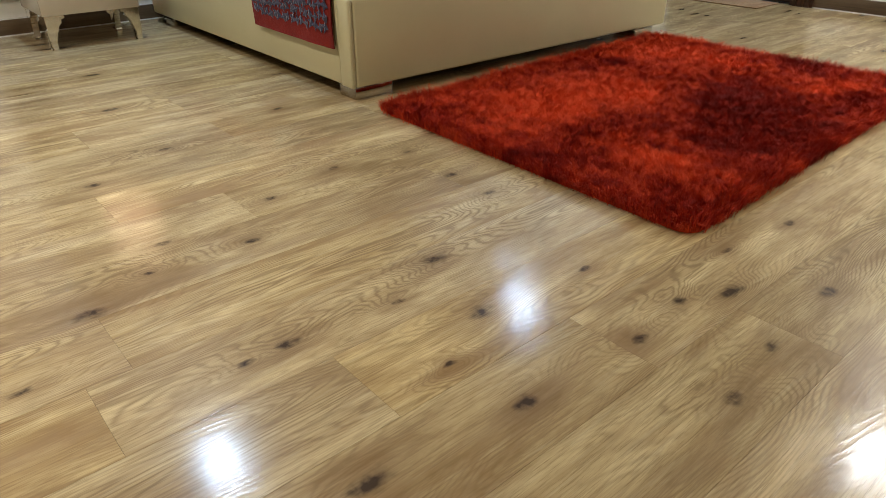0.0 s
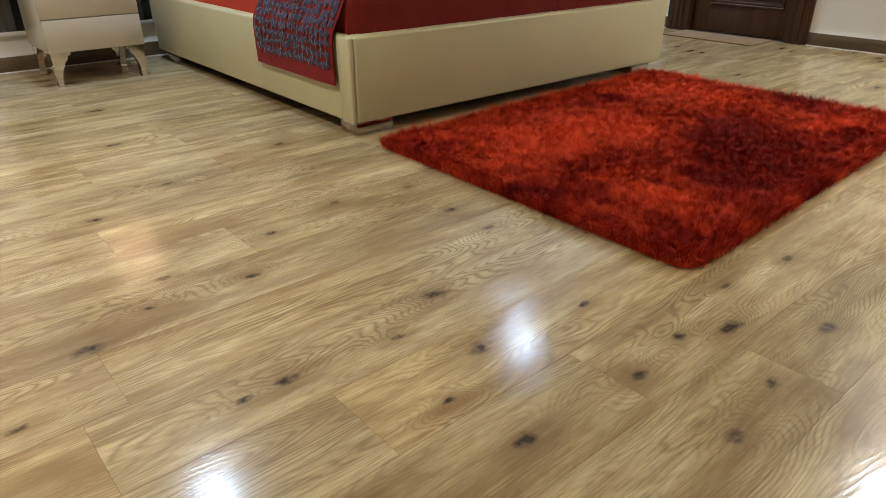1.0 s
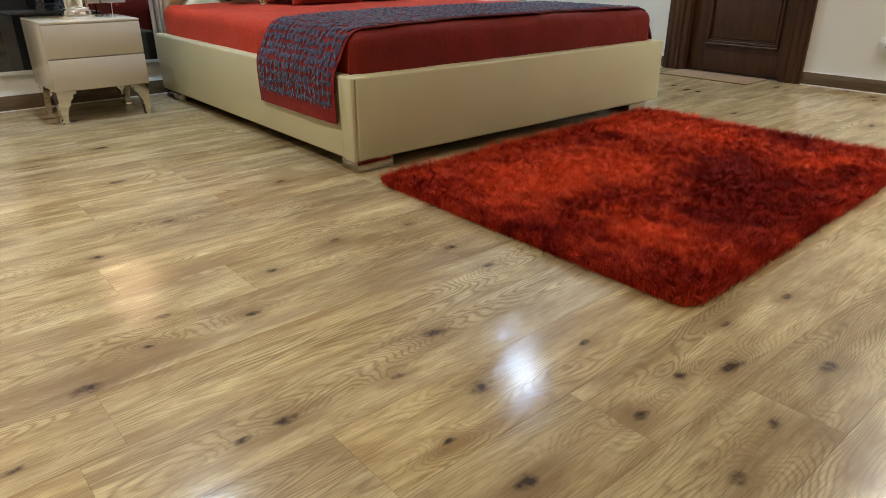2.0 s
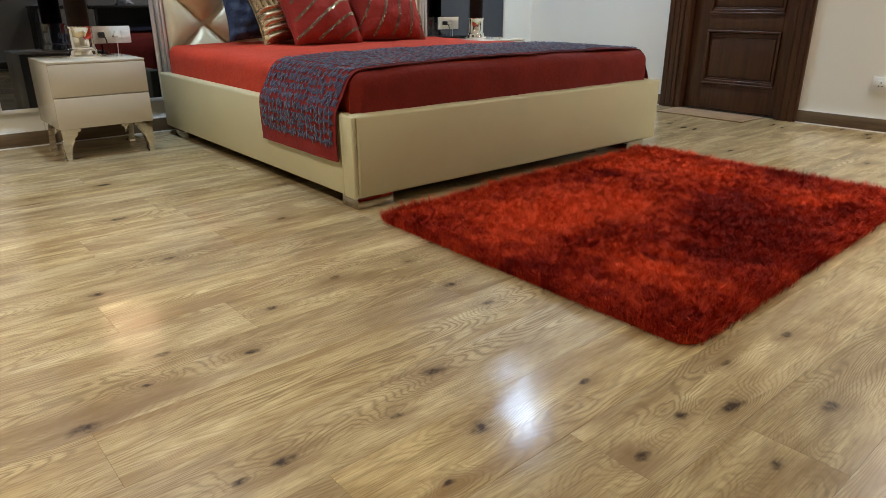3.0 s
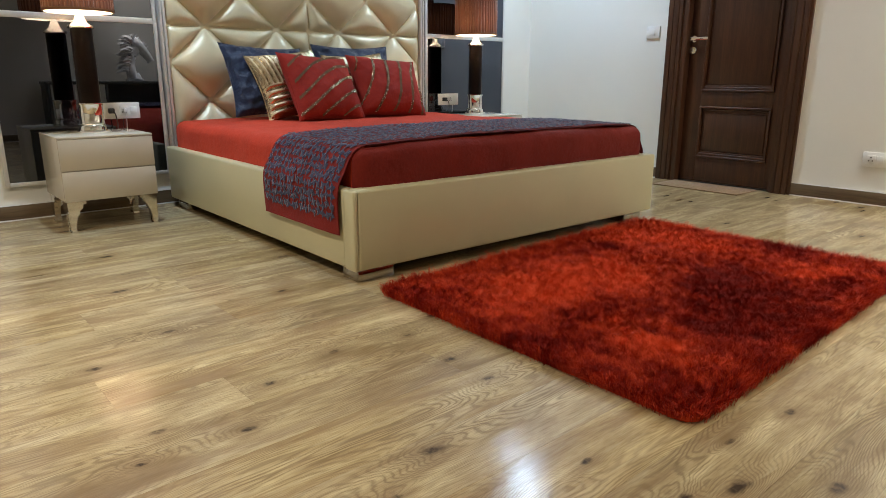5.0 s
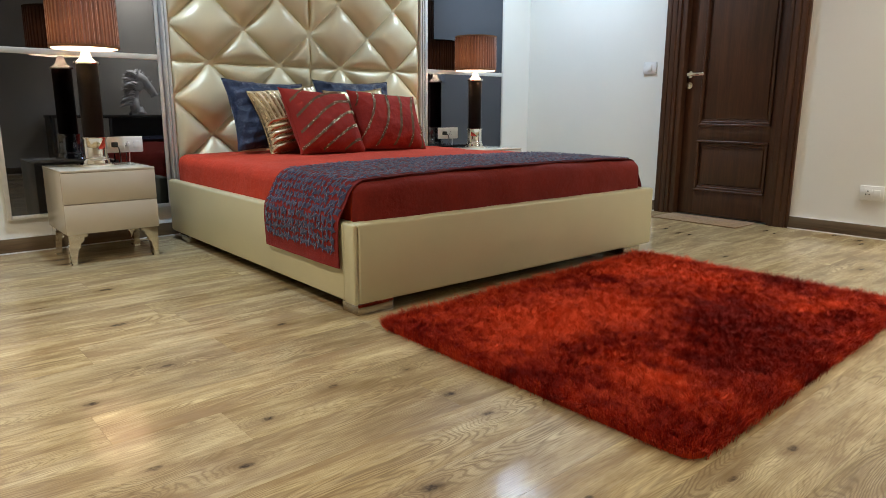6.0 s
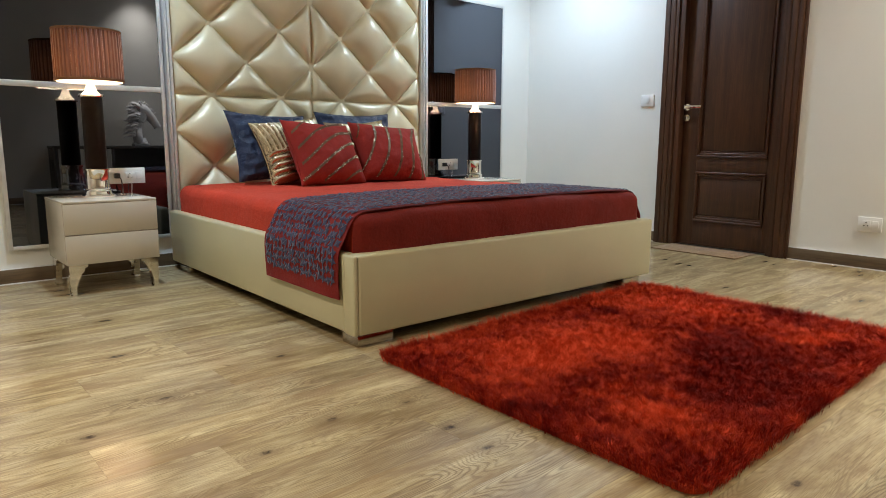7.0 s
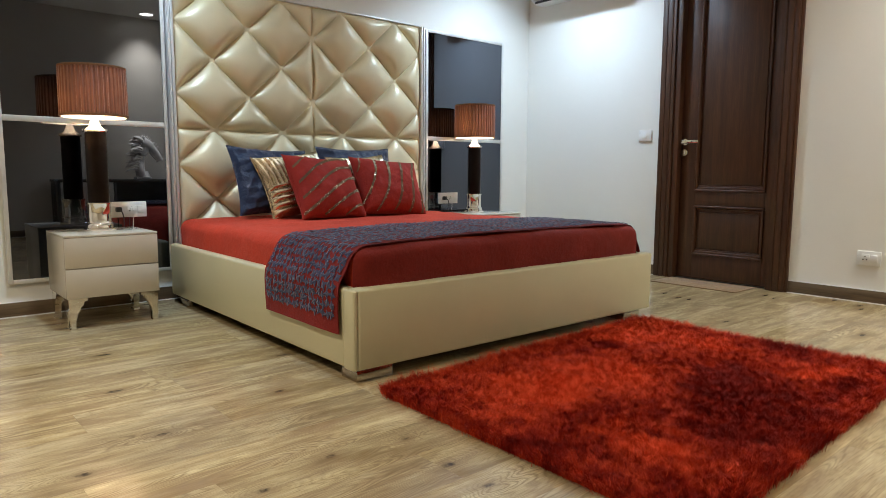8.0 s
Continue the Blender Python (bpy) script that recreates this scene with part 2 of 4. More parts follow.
LENS = glow("downlight_lens", (0.50, 0.72, 1.0), 75.0)
LENS_WARM = glow("warm_downlight_lens", WARM, 25.0)
BULB = glow("bulb_glass", (1.0, 0.80, 0.55), 30.0)


def shade_cloth():
    n = Nodes("pleated_shade_silk")
    tone = n.noise(9, 3)
    pleat = n.noise(1.0, 2, 0.5, (160, 160, 3))
    c = n.ramp(n.value("ADD", n.value("MULTIPLY", tone, 0.4), n.value("MULTIPLY", pleat, 0.6)), (0.3, (0.034, 0.012, 0.006)), (0.7, (0.105, 0.038, 0.017)))
    n.link(c, n.p.inputs["Base Color"])
    n.set(Roughness=0.7, Sheen_Weight=0.2)
    tr = n.t.nodes.new("ShaderNodeBsdfTranslucent")
    n.link(c, tr.inputs["Color"])
    mx = n.t.nodes.new("ShaderNodeMixShader")
    mx.inputs[0].default_value = 0.022
    n.link(n.p.outputs[0], mx.inputs[1])
    n.link(tr.outputs[0], mx.inputs[2])
    n.link(mx.outputs[0], n.out.inputs["Surface"])
    n.bump(pleat, 0.4, 0.002)
    return n.m


SHADE = shade_cloth()


def lining_cloth():
    n = Nodes("white_shade_lining")
    n.set(Base_Color=(0.85, 0.82, 0.76, 1), Roughness=0.8)
    tr = n.t.nodes.new("ShaderNodeBsdfTranslucent")
    tr.inputs["Color"].default_value = (0.85, 0.8, 0.72, 1)
    mx = n.t.nodes.new("ShaderNodeMixShader")
    mx.inputs[0].default_value = 0.6
    n.link(n.p.outputs[0], mx.inputs[1])
    n.link(tr.outputs[0], mx.inputs[2])
    n.link(mx.outputs[0], n.out.inputs["Surface"])
    return n.m


LINING = lining_cloth()


# brushed-pile sheen put into the colour, paler or darker: place, width, amount
SHEEN_SPOTS = [
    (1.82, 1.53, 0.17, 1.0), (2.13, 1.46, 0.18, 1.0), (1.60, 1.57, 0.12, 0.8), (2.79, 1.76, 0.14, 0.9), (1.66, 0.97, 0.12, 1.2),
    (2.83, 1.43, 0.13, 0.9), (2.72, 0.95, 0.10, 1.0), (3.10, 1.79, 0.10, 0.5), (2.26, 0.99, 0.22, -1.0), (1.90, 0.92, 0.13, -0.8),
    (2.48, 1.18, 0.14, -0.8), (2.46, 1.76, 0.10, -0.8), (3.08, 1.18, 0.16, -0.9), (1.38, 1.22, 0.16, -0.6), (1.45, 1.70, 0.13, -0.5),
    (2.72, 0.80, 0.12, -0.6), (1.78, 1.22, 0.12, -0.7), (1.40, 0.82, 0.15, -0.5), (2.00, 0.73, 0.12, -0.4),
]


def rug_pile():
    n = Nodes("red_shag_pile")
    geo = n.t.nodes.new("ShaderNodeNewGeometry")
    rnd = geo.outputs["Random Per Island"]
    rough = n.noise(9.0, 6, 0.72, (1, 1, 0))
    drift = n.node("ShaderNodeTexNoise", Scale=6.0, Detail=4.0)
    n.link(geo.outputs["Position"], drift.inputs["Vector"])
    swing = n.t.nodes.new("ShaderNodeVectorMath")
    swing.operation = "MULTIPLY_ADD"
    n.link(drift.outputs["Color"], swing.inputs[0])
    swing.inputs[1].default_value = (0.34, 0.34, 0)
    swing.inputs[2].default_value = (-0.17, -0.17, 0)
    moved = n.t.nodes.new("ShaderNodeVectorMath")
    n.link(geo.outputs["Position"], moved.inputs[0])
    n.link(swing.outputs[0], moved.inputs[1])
    # painted sheen: each spot lightens or darkens the strand colour round it
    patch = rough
    for x, y, wide, gain in SHEEN_SPOTS:
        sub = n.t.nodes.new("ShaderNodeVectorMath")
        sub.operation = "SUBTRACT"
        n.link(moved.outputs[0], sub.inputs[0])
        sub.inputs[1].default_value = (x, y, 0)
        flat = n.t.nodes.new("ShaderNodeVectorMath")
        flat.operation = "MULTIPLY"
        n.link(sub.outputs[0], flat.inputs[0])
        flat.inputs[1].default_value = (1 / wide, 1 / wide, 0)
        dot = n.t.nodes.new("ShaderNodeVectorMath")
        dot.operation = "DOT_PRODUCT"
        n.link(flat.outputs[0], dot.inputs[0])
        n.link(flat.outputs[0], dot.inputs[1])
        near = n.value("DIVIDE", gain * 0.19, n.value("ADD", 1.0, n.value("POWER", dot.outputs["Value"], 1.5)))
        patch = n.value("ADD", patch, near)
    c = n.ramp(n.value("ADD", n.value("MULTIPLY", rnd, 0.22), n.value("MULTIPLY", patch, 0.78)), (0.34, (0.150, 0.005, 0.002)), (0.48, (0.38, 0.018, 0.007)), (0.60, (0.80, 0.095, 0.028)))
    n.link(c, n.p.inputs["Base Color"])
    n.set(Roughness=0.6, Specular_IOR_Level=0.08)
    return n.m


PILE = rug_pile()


# ---- mesh helpers ----
def obj(name, bm, material, smooth=True):
    data = bpy.data.meshes.new(name)
    bmesh.ops.recalc_face_normals(bm, faces=bm.faces)
    if smooth:
        for f in bm.faces:
            f.smooth = True
        for e in bm.edges:
            if len(e.link_faces) == 2 and e.calc_face_angle() > 0.7:
                e.smooth = False
    bm.to_mesh(data)
    bm.free()
    data.materials.append(material)
    return new(name, data)


def part(name, bm, material, parent, label="", smooth=True):
    ob = obj(name, bm, material, smooth)
    ob.parent = parent
    if label:
        ob["label"] = label
    return ob


def thing(name, m=None, label="", category="", group="", kind=""):
    ob = new(name)
    ob.empty_display_size = 0.05
    if m is not None:
        ob.matrix_basis = m
    return tagged(ob, label, category, group, kind)


def box(bm, x0, x1, y0, y1, z0, z1, bevel=0.0, segs=2):
    verts = bmesh.ops.create_cube(bm, size=1.0)["verts"]
    for v in verts:
        v.co = Vector((x0 if v.co.x < 0 else x1, y0 if v.co.y < 0 else y1, z0 if v.co.z < 0 else z1))
    if bevel:
        edges = list({e for v in verts for e in v.link_edges})
        bmesh.ops.bevel(bm, geom=edges, offset=bevel, segments=segs, profile=0.5, affect="EDGES")
    return bm


def cube(*a, **k):
    return box(bmesh.new(), *a, **k)


def lathe(profile, n=40, bm=None, at=(0, 0)):
    """Turns (radius, height) pairs round the z axis; closed at ends of zero radius."""
    bm = bm or bmesh.new()
    rings = []
    for r, z in profile:
        if r < 1e-6:
            rings.append([bm.verts.new((at[0], at[1], z))])
        else:
            rings.append([bm.verts.new((at[0] + r * math.cos(2 * math.pi * i / n), at[1] + r * math.sin(2 * math.pi * i / n), z)) for i in range(n)])
    for a, b in zip(rings, rings[1:]):
        for i in range(n):
            j = (i + 1) % n
            if len(a) == 1 and len(b) > 1:
                bm.faces.new((a[0], b[i], b[j]))
            elif len(b) == 1 and len(a) > 1:
                bm.faces.new((a[i], a[j], b[0]))
            elif len(a) > 1:
                bm.faces.new((a[i], a[j], b[j], b[i]))
    return bm


def extrude(outline, depth, bm=None, to=lambda u, v, w: (u, v, w)):
    """A prism: an outline of (u, v), from w = 0 to depth, placed by to()."""
    bm = bm or bmesh.new()
    lo = [bm.verts.new(to(u, v, 0)) for u, v in outline]
    hi = [bm.verts.new(to(u, v, depth)) for u, v in outline]
    n = len(outline)
    bm.faces.new(lo)
    bm.faces.new(hi[::-1])
    for i in range(n):
        bm.faces.new((lo[i], lo[(i + 1) % n], hi[(i + 1) % n], hi[i]))
    return bm


def tube(points, radius, n=8, bm=None):
    """A round cord through points; radius may be one per point, or (wide, deep) pairs."""
    bm = bm or bmesh.new()
    pts = [Vector(p) for p in points]
    rings = []
    for i, p in enumerate(pts):
        d = (pts[min(i + 1, len(pts) - 1)] - pts[max(i - 1, 0)]).normalized()
        side = d.cross(Vector((0, 0, 1)) if abs(d.z) < 0.95 else Vector((0, 1, 0))).normalized()
        up = side.cross(d)
        r = radius[i] if isinstance(radius, (list, tuple)) else radius
        a, b = r if isinstance(r, tuple) else (r, r)
        rings.append([bm.verts.new(p + side * a * math.cos(2 * math.pi * k / n) + up * b * math.sin(2 * math.pi * k / n)) for k in range(n)])
    for a, b in zip(rings, rings[1:]):
        for k in range(n):
            bm.faces.new((a[k], a[(k + 1) % n], b[(k + 1) % n], b[k]))
    bm.faces.new(rings[0][::-1])
    bm.faces.new(rings[-1])
    return bm


def spline(points, n=24):
    """A smooth line through points."""
    p = [Vector(q) for q in points]
    p = [2 * p[0] - p[1]] + p + [2 * p[-1] - p[-2]]
    out = []
    for i in range(1, len(p) - 2):
        for k in range(n):
            t = k / n
            a, b, c, d = p[i - 1], p[i], p[i + 1], p[i + 2]
            out.append(0.5 * (2 * b + (c - a) * t + (2 * a - 5 * b + 4 * c - d) * t * t + (3 * b - a - 3 * c + d) * t ** 3))
    return out + [p[-2]]


# ---- structure ----
W = 0.15
DOOR_Y0, DOOR_Y1, DOOR_TOP = 1.955, 2.725, 2.36
tagged(obj("wall_north", cube(X0 - W, X1 + W, Y1, Y1 + W, -0.1, TOP), WALL, False), "white painted bedroom wall behind the bed", "wall", kind="structure")
tagged(obj("wall_south", cube(X0 - W, X1 + W, Y0 - W, Y0, -0.1, TOP), REAR_PAINT, False), "warm grey painted wall behind the console", "wall", kind="structure")
tagged(obj("wall_west", cube(X0 - W, X0, Y0, Y1, -0.1, TOP), WALL, False), "plain white painted side wall", "wall", kind="structure")
bm = cube(X1, X1 + W, Y0, DOOR_Y0, -0.1, TOP)
box(bm, X1, X1 + W, DOOR_Y1, Y1, -0.1, TOP)
box(bm, X1, X1 + W, DOOR_Y0, DOOR_Y1, DOOR_TOP, TOP)
tagged(obj("wall_east", bm, WALL, False), "white painted wall with a doorway", "wall", kind="structure")
tagged(obj("wall_corridor", cube(X1 + W + 0.02, X1 + W + 0.06, DOOR_Y0 - 0.3, DOOR_Y1 + 0.3, -0.1, DOOR_TOP + 0.3), WALL, False), "plain wall closing the doorway behind the door", "wall", kind="structure")
tagged(obj("ceiling", cube(X0 - W, X1 + W, Y0 - W, Y1 + W, TOP, TOP + 0.1), CEILING, False), "flat white painted ceiling", "ceiling", kind="structure")


def skirting(name, x0, x1, y0, y1, material, label):
    """A board with a rounded top and a pale sealant line at the floor."""
    ob = obj(name, cube(x0, x1, y0, y1, 0.005, 0.082, bevel=0.004), material)
    part("sealant", cube(x0 - 0.003, x1 + 0.003, y0 - 0.003, y1 + 0.003, 0.0, 0.0055), WHITE_PLASTIC, ob, "white sealant line")
    part("bead", cube(x0 + 0.002, x1 - 0.002, y0 + 0.002, y1 - 0.002, 0.0815, 0.0855), WHITE_PLASTIC, ob, "pale sealant bead along the top")
    return tagged(ob, label, "skirting", kind="structure")


skirting("baseboard_north", X0, X1, Y1 - 0.014, Y1, SKIRT_X, "brown wood-grain skirting board along the wall")
skirting("baseboard_east_1", X1 - 0.014, X1, Y0, 1.838, SKIRT, "brown wood-grain skirting board beside the door")
skirting("baseboard_east_2", X1 - 0.014, X1, 2.862, Y1 - 0.014, SKIRT, "brown wood-grain skirting board in the corner")
skirting("baseboard_south", X0, X1 - 0.014, Y0, Y0 + 0.014, SKIRT_X, "brown wood-grain skirting board behind the console")
skirting("baseboard_west", X0, X0 + 0.014, Y0 + 0.014, Y1 - 0.014, SKIRT, "brown wood-grain skirting board along the side wall")


def door():
    """A panelled door with its architrave, in the plane of the east wall."""
    d = thing("door_1", pose(X1, 0, 0), "dark mahogany panelled door, closed, in a moulded frame", "door", kind="structure")
    x = 0.035
    # architrave: stepped mouldings round the opening
    for name, y0, y1, s in (("frame", 1.838, DOOR_Y0 + 0.03, 1), ("frame", DOOR_Y1 - 0.03, 2.862, -1)):
        bm = bmesh.new()
        w = y1 - y0
        edge = y0 if s > 0 else y1
        for a, b, proud in ((0.0, 0.02, 0.022), (0.02, 0.048, 0.034), (0.048, 0.056, 0.030), (0.056, 0.092, 0.036), (0.092, 0.10, 0.031), (0.10, 0.122, 0.034), (0.122, w, 0.022)):
            ya, yb = sorted((edge + s * a, edge + s * b))
            box(bm, -proud, x + 0.05 if b == w else 0.0, ya, yb, 0.0, DOOR_TOP + 0.1, bevel=0.003, segs=2)
        part(name, bm, DOOR, d)
    bm = cube(-0.036, x + 0.05, 1.838, 2.862, DOOR_TOP - 0.03, DOOR_TOP + 0.13, bevel=0.004)
    part("frame_head", bm, DOOR, d)
    # leaf: stiles and rails round two sunk panels
    y0, y1, top = DOOR_Y0 + 0.032, DOOR_Y1 - 0.032, DOOR_TOP - 0.032
    leaf = bmesh.new()
    sl, sr = 0.055, 0.125
    for a in ((y0, y0 + sl, 0.008, top), (y1 - sr, y1, 0.008, top), (y0 + sl, y1 - sr, 0.008, 0.190), (y0 + sl, y1 - sr, 0.565, 0.672), (y0 + sl, y1 - sr, top - 0.12, top)):
        box(leaf, x, x + 0.04, *a, bevel=0.002)
    leaf_ob = part("leaf", leaf, DOOR, d)
    for z0, z1 in ((0.190, 0.565), (0.672, top - 0.12)):
        ya, yb = y0 + sl, y1 - sr
        part("panel", cube(x + 0.016, x + 0.034, ya, yb, z0, z1), DOOR, leaf_ob)
        bm = bmesh.new()
        box(bm, x + 0.008, x + 0.017, ya + 0.035, yb - 0.035, z0 + 0.05, z1 - 0.05, bevel=0.006)
        part("raised_field", bm, DOOR, leaf_ob)
        bm = bmesh.new()
        for a in ((ya, yb, z0, z0 + 0.016), (ya, yb, z1 - 0.016, z1), (ya, ya + 0.016, z0 + 0.016, z1 - 0.016), (yb - 0.016, yb, z0 + 0.016, z1 - 0.016)):
            box(bm, x - 0.012, x + 0.02, *a, bevel=0.006, segs=3)
        # a bold ledge along the foot of the panel, a slimmer bead at its head
        box(bm, x - 0.004, x + 0.02, ya + 0.014, yb - 0.014, z0 + 0.015, z0 + 0.034, bevel=0.005, segs=3)
        box(bm, x + 0.004, x + 0.02, ya + 0.018, yb - 0.018, z0 + 0.033, z0 + 0.046, bevel=0.004, segs=2)
        box(bm, x + 0.004, x + 0.02, ya + 0.018, yb - 0.018, z1 - 0.03, z1 - 0.018, bevel=0.004, segs=2)
        part("moulding", bm, DOOR, leaf_ob)
    yh = y1 - 0.03
    h = part("door_handle", cube(x - 0.045, x - 0.033, yh - 0.125, yh + 0.012, 1.032, 1.056, bevel=0.004), CHROME, d, "satin chrome lever handle")
    for z in (1.044, 0.965):
        bm = lathe([(0.0, 0.0), (0.024, 0.0), (0.026, 0.004), (0.024, 0.008), (0.0, 0.008)], 24)
        bmesh.ops.transform(bm, matrix=pose(x - 0.002, yh, z, 0, -90, 0), verts=bm.verts)
        part("rose", bm, CHROME, h)
    bm = lathe([(0.0, 0.0), (0.009, 0.0), (0.009, 0.04), (0.0, 0.04)], 16)
    bmesh.ops.transform(bm, matrix=pose(x, yh, 1.044, 0, -90, 0), verts=bm.verts)
    part("spindle", bm, CHROME, h)
    bm = cube(x - 0.016, x - 0.008, yh - 0.004, yh + 0.004, 0.952, 0.978, bevel=0.002)
    part("key_cylinder", bm, ALU, h)
    return d


door()


def mirror_panel(name, x0, x1, z0, z1, label):
    """Two smoked mirror panes in an aluminium frame on the wall."""
    w = thing(name, pose(0, Y1, 0), label, "mirror", "mirrors beside the headboard")
    f, mid = 0.022, 1.082
    part("backing", cube(x0 + 0.002, x1 - 0.002, -0.010, 0.0, z0 + 0.002, z1 - 0.002), DARK_PLASTIC, w)
    for a in ((x0, x0 + f, z0, z1), (x1 - f, x1, z0, z1), (x0 + f, x1 - f, z0, z0 + f), (x0 + f, x1 - f, z1 - f, z1), (x0 + f, x1 - f, mid - 0.016, mid + 0.016)):
        part("frame_strip", cube(a[0], a[1], -0.024, -0.010, a[2], a[3], bevel=0.003), ALU, w)
    for za, zb in ((z0 + f, mid - 0.016), (mid + 0.016, z1 - f)):
        part("pane", cube(x0 + f, x1 - f, -0.017, -0.011, za, zb), MIRROR, w, "dark smoked mirror glass")


mirror_panel("mirror_panel", 0.545, 1.425, 0.185, 1.945, "smoked mirror panel in a slim aluminium frame")
mirror_panel("mirror_panel", 3.475, 4.365, 0.185, 1.945, "smoked mirror panel in a slim aluminium frame")

# ---- headboard ----
HX0, HX1, HZ0, HZ1 = 1.468, 3.392, 0.185, 1.945
hb = thing("headboard", pose(0, Y1, 0), "champagne leatherette headboard tufted in large diamonds", "headboard")
part("backing_board", cube(HX0 - 0.003, HX1 + 0.003, -0.03, 0.0, HZ0, HZ1), GOLD, hb)
for x0, x1 in ((HX0 - 0.036, HX0 - 0.004), (HX1 + 0.004, HX1 + 0.034)):
    bm = cube(x0, x0 + (x1 - x0) * 0.42, -0.062, 0.0, HZ0 - 0.004, HZ1 + 0.004, bevel=0.004)
    box(bm, x0 + (x1 - x0) * 0.52, x1, -0.070, 0.0, HZ0 - 0.004, HZ1 + 0.004, bevel=0.004)
    part("trim", bm, ALU, hb, "vertical satin metal trim")
part("trim", cube(HX0, HX1, -0.045, 0.0, HZ1 + 0.001, HZ1 + 0.012, bevel=0.003), ALU, hb)


def clip_polygon(poly, axis, value, keep_low):
    out = []
    for a, b in zip(poly, poly[1:] + poly[:1]):
        ina, inb = [(p[axis] <= value + 1e-9) == keep_low or abs(p[axis] - value) < 1e-9 for p in (a, b)]
        if ina:
            out.append(a)
        if ina != inb:
            t = (value - a[axis]) / (b[axis] - a[axis])
            out.append((a[0] + (b[0] - a[0]) * t, a[1] + (b[1] - a[1]) * t))
    return out


def tuft(poly, parent):
    """One padded cell: rings that rise from the stitched edge to a full middle."""
    per = []
    sides = list(zip(poly, poly[1:] + poly[:1]))
    for a, b in sides:
        k = 10
        per += [(a[0] + (b[0] - a[0]) * i / k, a[1] + (b[1] - a[1]) * i / k) for i in range(k)]
    cx, cz = sum(p[0] for p in poly) / len(poly), sum(p[1] for p in poly) / len(poly)

    def rise(x, z):
        h, dome = 1.0, 1.0
        for a, b in sides:
            d = abs((b[0] - a[0]) * (z - a[1]) - (b[1] - a[1]) * (x - a[0])) / math.hypot(b[0] - a[0], b[1] - a[1])
            h *= 1 - math.exp(-d / 0.026)
            dome *= 1 - math.exp(-d / 0.10)
        return 0.046 * h ** 0.75 + 0.105 * dome

    high = rise(cx, cz)
    bm = bmesh.new()
    rings = []
    for s in (1.0, 0.985, 0.95, 0.9, 0.82, 0.72, 0.6, 0.46, 0.3, 0.15):
        rings.append([bm.verts.new((cx + (x - cx) * s, -0.022 - rise(cx + (x - cx) * s, cz + (z - cz) * s), cz + (z - cz) * s)) for x, z in per])
    n = len(per)
    for a, b in zip(rings, rings[1:]):
        for i in range(n):
            bm.faces.new((a[i], a[(i + 1) % n], b[(i + 1) % n], b[i]))
    mid = bm.verts.new((cx, -0.022 - high, cz))
    for i in range(n):
        bm.faces.new((rings[-1][i], rings[-1][(i + 1) % n], mid))
    for f in bm.faces:
        f.smooth = True
    data = bpy.data.meshes.new("tuft")
    bmesh.ops.recalc_face_normals(bm, faces=bm.faces)
    bm.to_mesh(data)
    bm.free()
    data.materials.append(GOLD)
    ob = new("tuft", data)
    ob.parent = parent


SEAM_X, SEAM_Z, DW, DH = 2.43, 1.067, 0.4805, 0.4385
for i in range(-5, 6):
    for j in range(-6, 7):
        if (i + j) % 2:
            continue
        cx, cz = SEAM_X + i * DW / 2, SEAM_Z + j * DH / 2
        cell = [(cx - DW / 2, cz), (cx, cz - DH / 2), (cx + DW / 2, cz), (cx, cz + DH / 2)]
        for axis, value, low in ((0, HX0, False), (0, HX1, True), (1, HZ0, False), (1, HZ1, True)):
            cell = clip_polygon(cell, axis, value, low) if len(cell) > 2 else []
        cells = [cell]
        if i == 0:
            cells = [clip_polygon(c, 0, SEAM_X, k) for c in cells if len(c) > 2 for k in (True, False)]
        if j == 0:
            cells = [clip_polygon(c, 1, SEAM_Z, k) for c in cells if len(c) > 2 for k in (True, False)]
        for c in cells:
            clean = [p for k, p in enumerate(c) if (p[0] - c[k - 1][0]) ** 2 + (p[1] - c[k - 1][1]) ** 2 > 1e-6]
            area = abs(sum(a[0] * b[1] - b[0] * a[1] for a, b in zip(clean, clean[1:] + clean[:1]))) / 2
            if len(clean) > 2 and area > 0.002:
                tuft(clean, hb)

# ---- bed ----
BED = pose(1.342, 2.055, 0, 0, 0, -1.0)   # local: x across, y towards the headboard
BW, BL, RZ0, RZ1 = 1.962, 2.10, 0.049, 0.362
bed = thing("bed", BED, "cream leatherette bed frame on chrome feet", "bed")
part("foot_rail", cube(0.019, BW, 0.0, 0.075, RZ0, RZ1, bevel=0.012, segs=3), CREAM, bed)
part("corner_post", cube(0.0, 0.020, 0.003, 0.079, RZ0 - 0.002, RZ1 - 0.002, bevel=0.008, segs=3), CREAM, bed)
part("side_rail", cube(0.003, 0.058, 0.078, BL, RZ0, RZ1, bevel=0.014, segs=3), CREAM, bed)
part("side_rail", cube(BW - 0.058, BW - 0.003, 0.078, BL, RZ0, RZ1, bevel=0.014, segs=3), CREAM, bed)
part("slat_base", cube(0.06, BW - 0.06, 0.08, BL - 0.02, 0.24, 0.30), CREAM, bed)
# dark block added to give the gap under the bed its deep shade
part("centre_beam", cube(0.075, BW - 0.075, 0.10, BL - 0.05, 0.055, 0.24), DARK_PLASTIC, bed, "added dark block standing in for the shade under the bed")
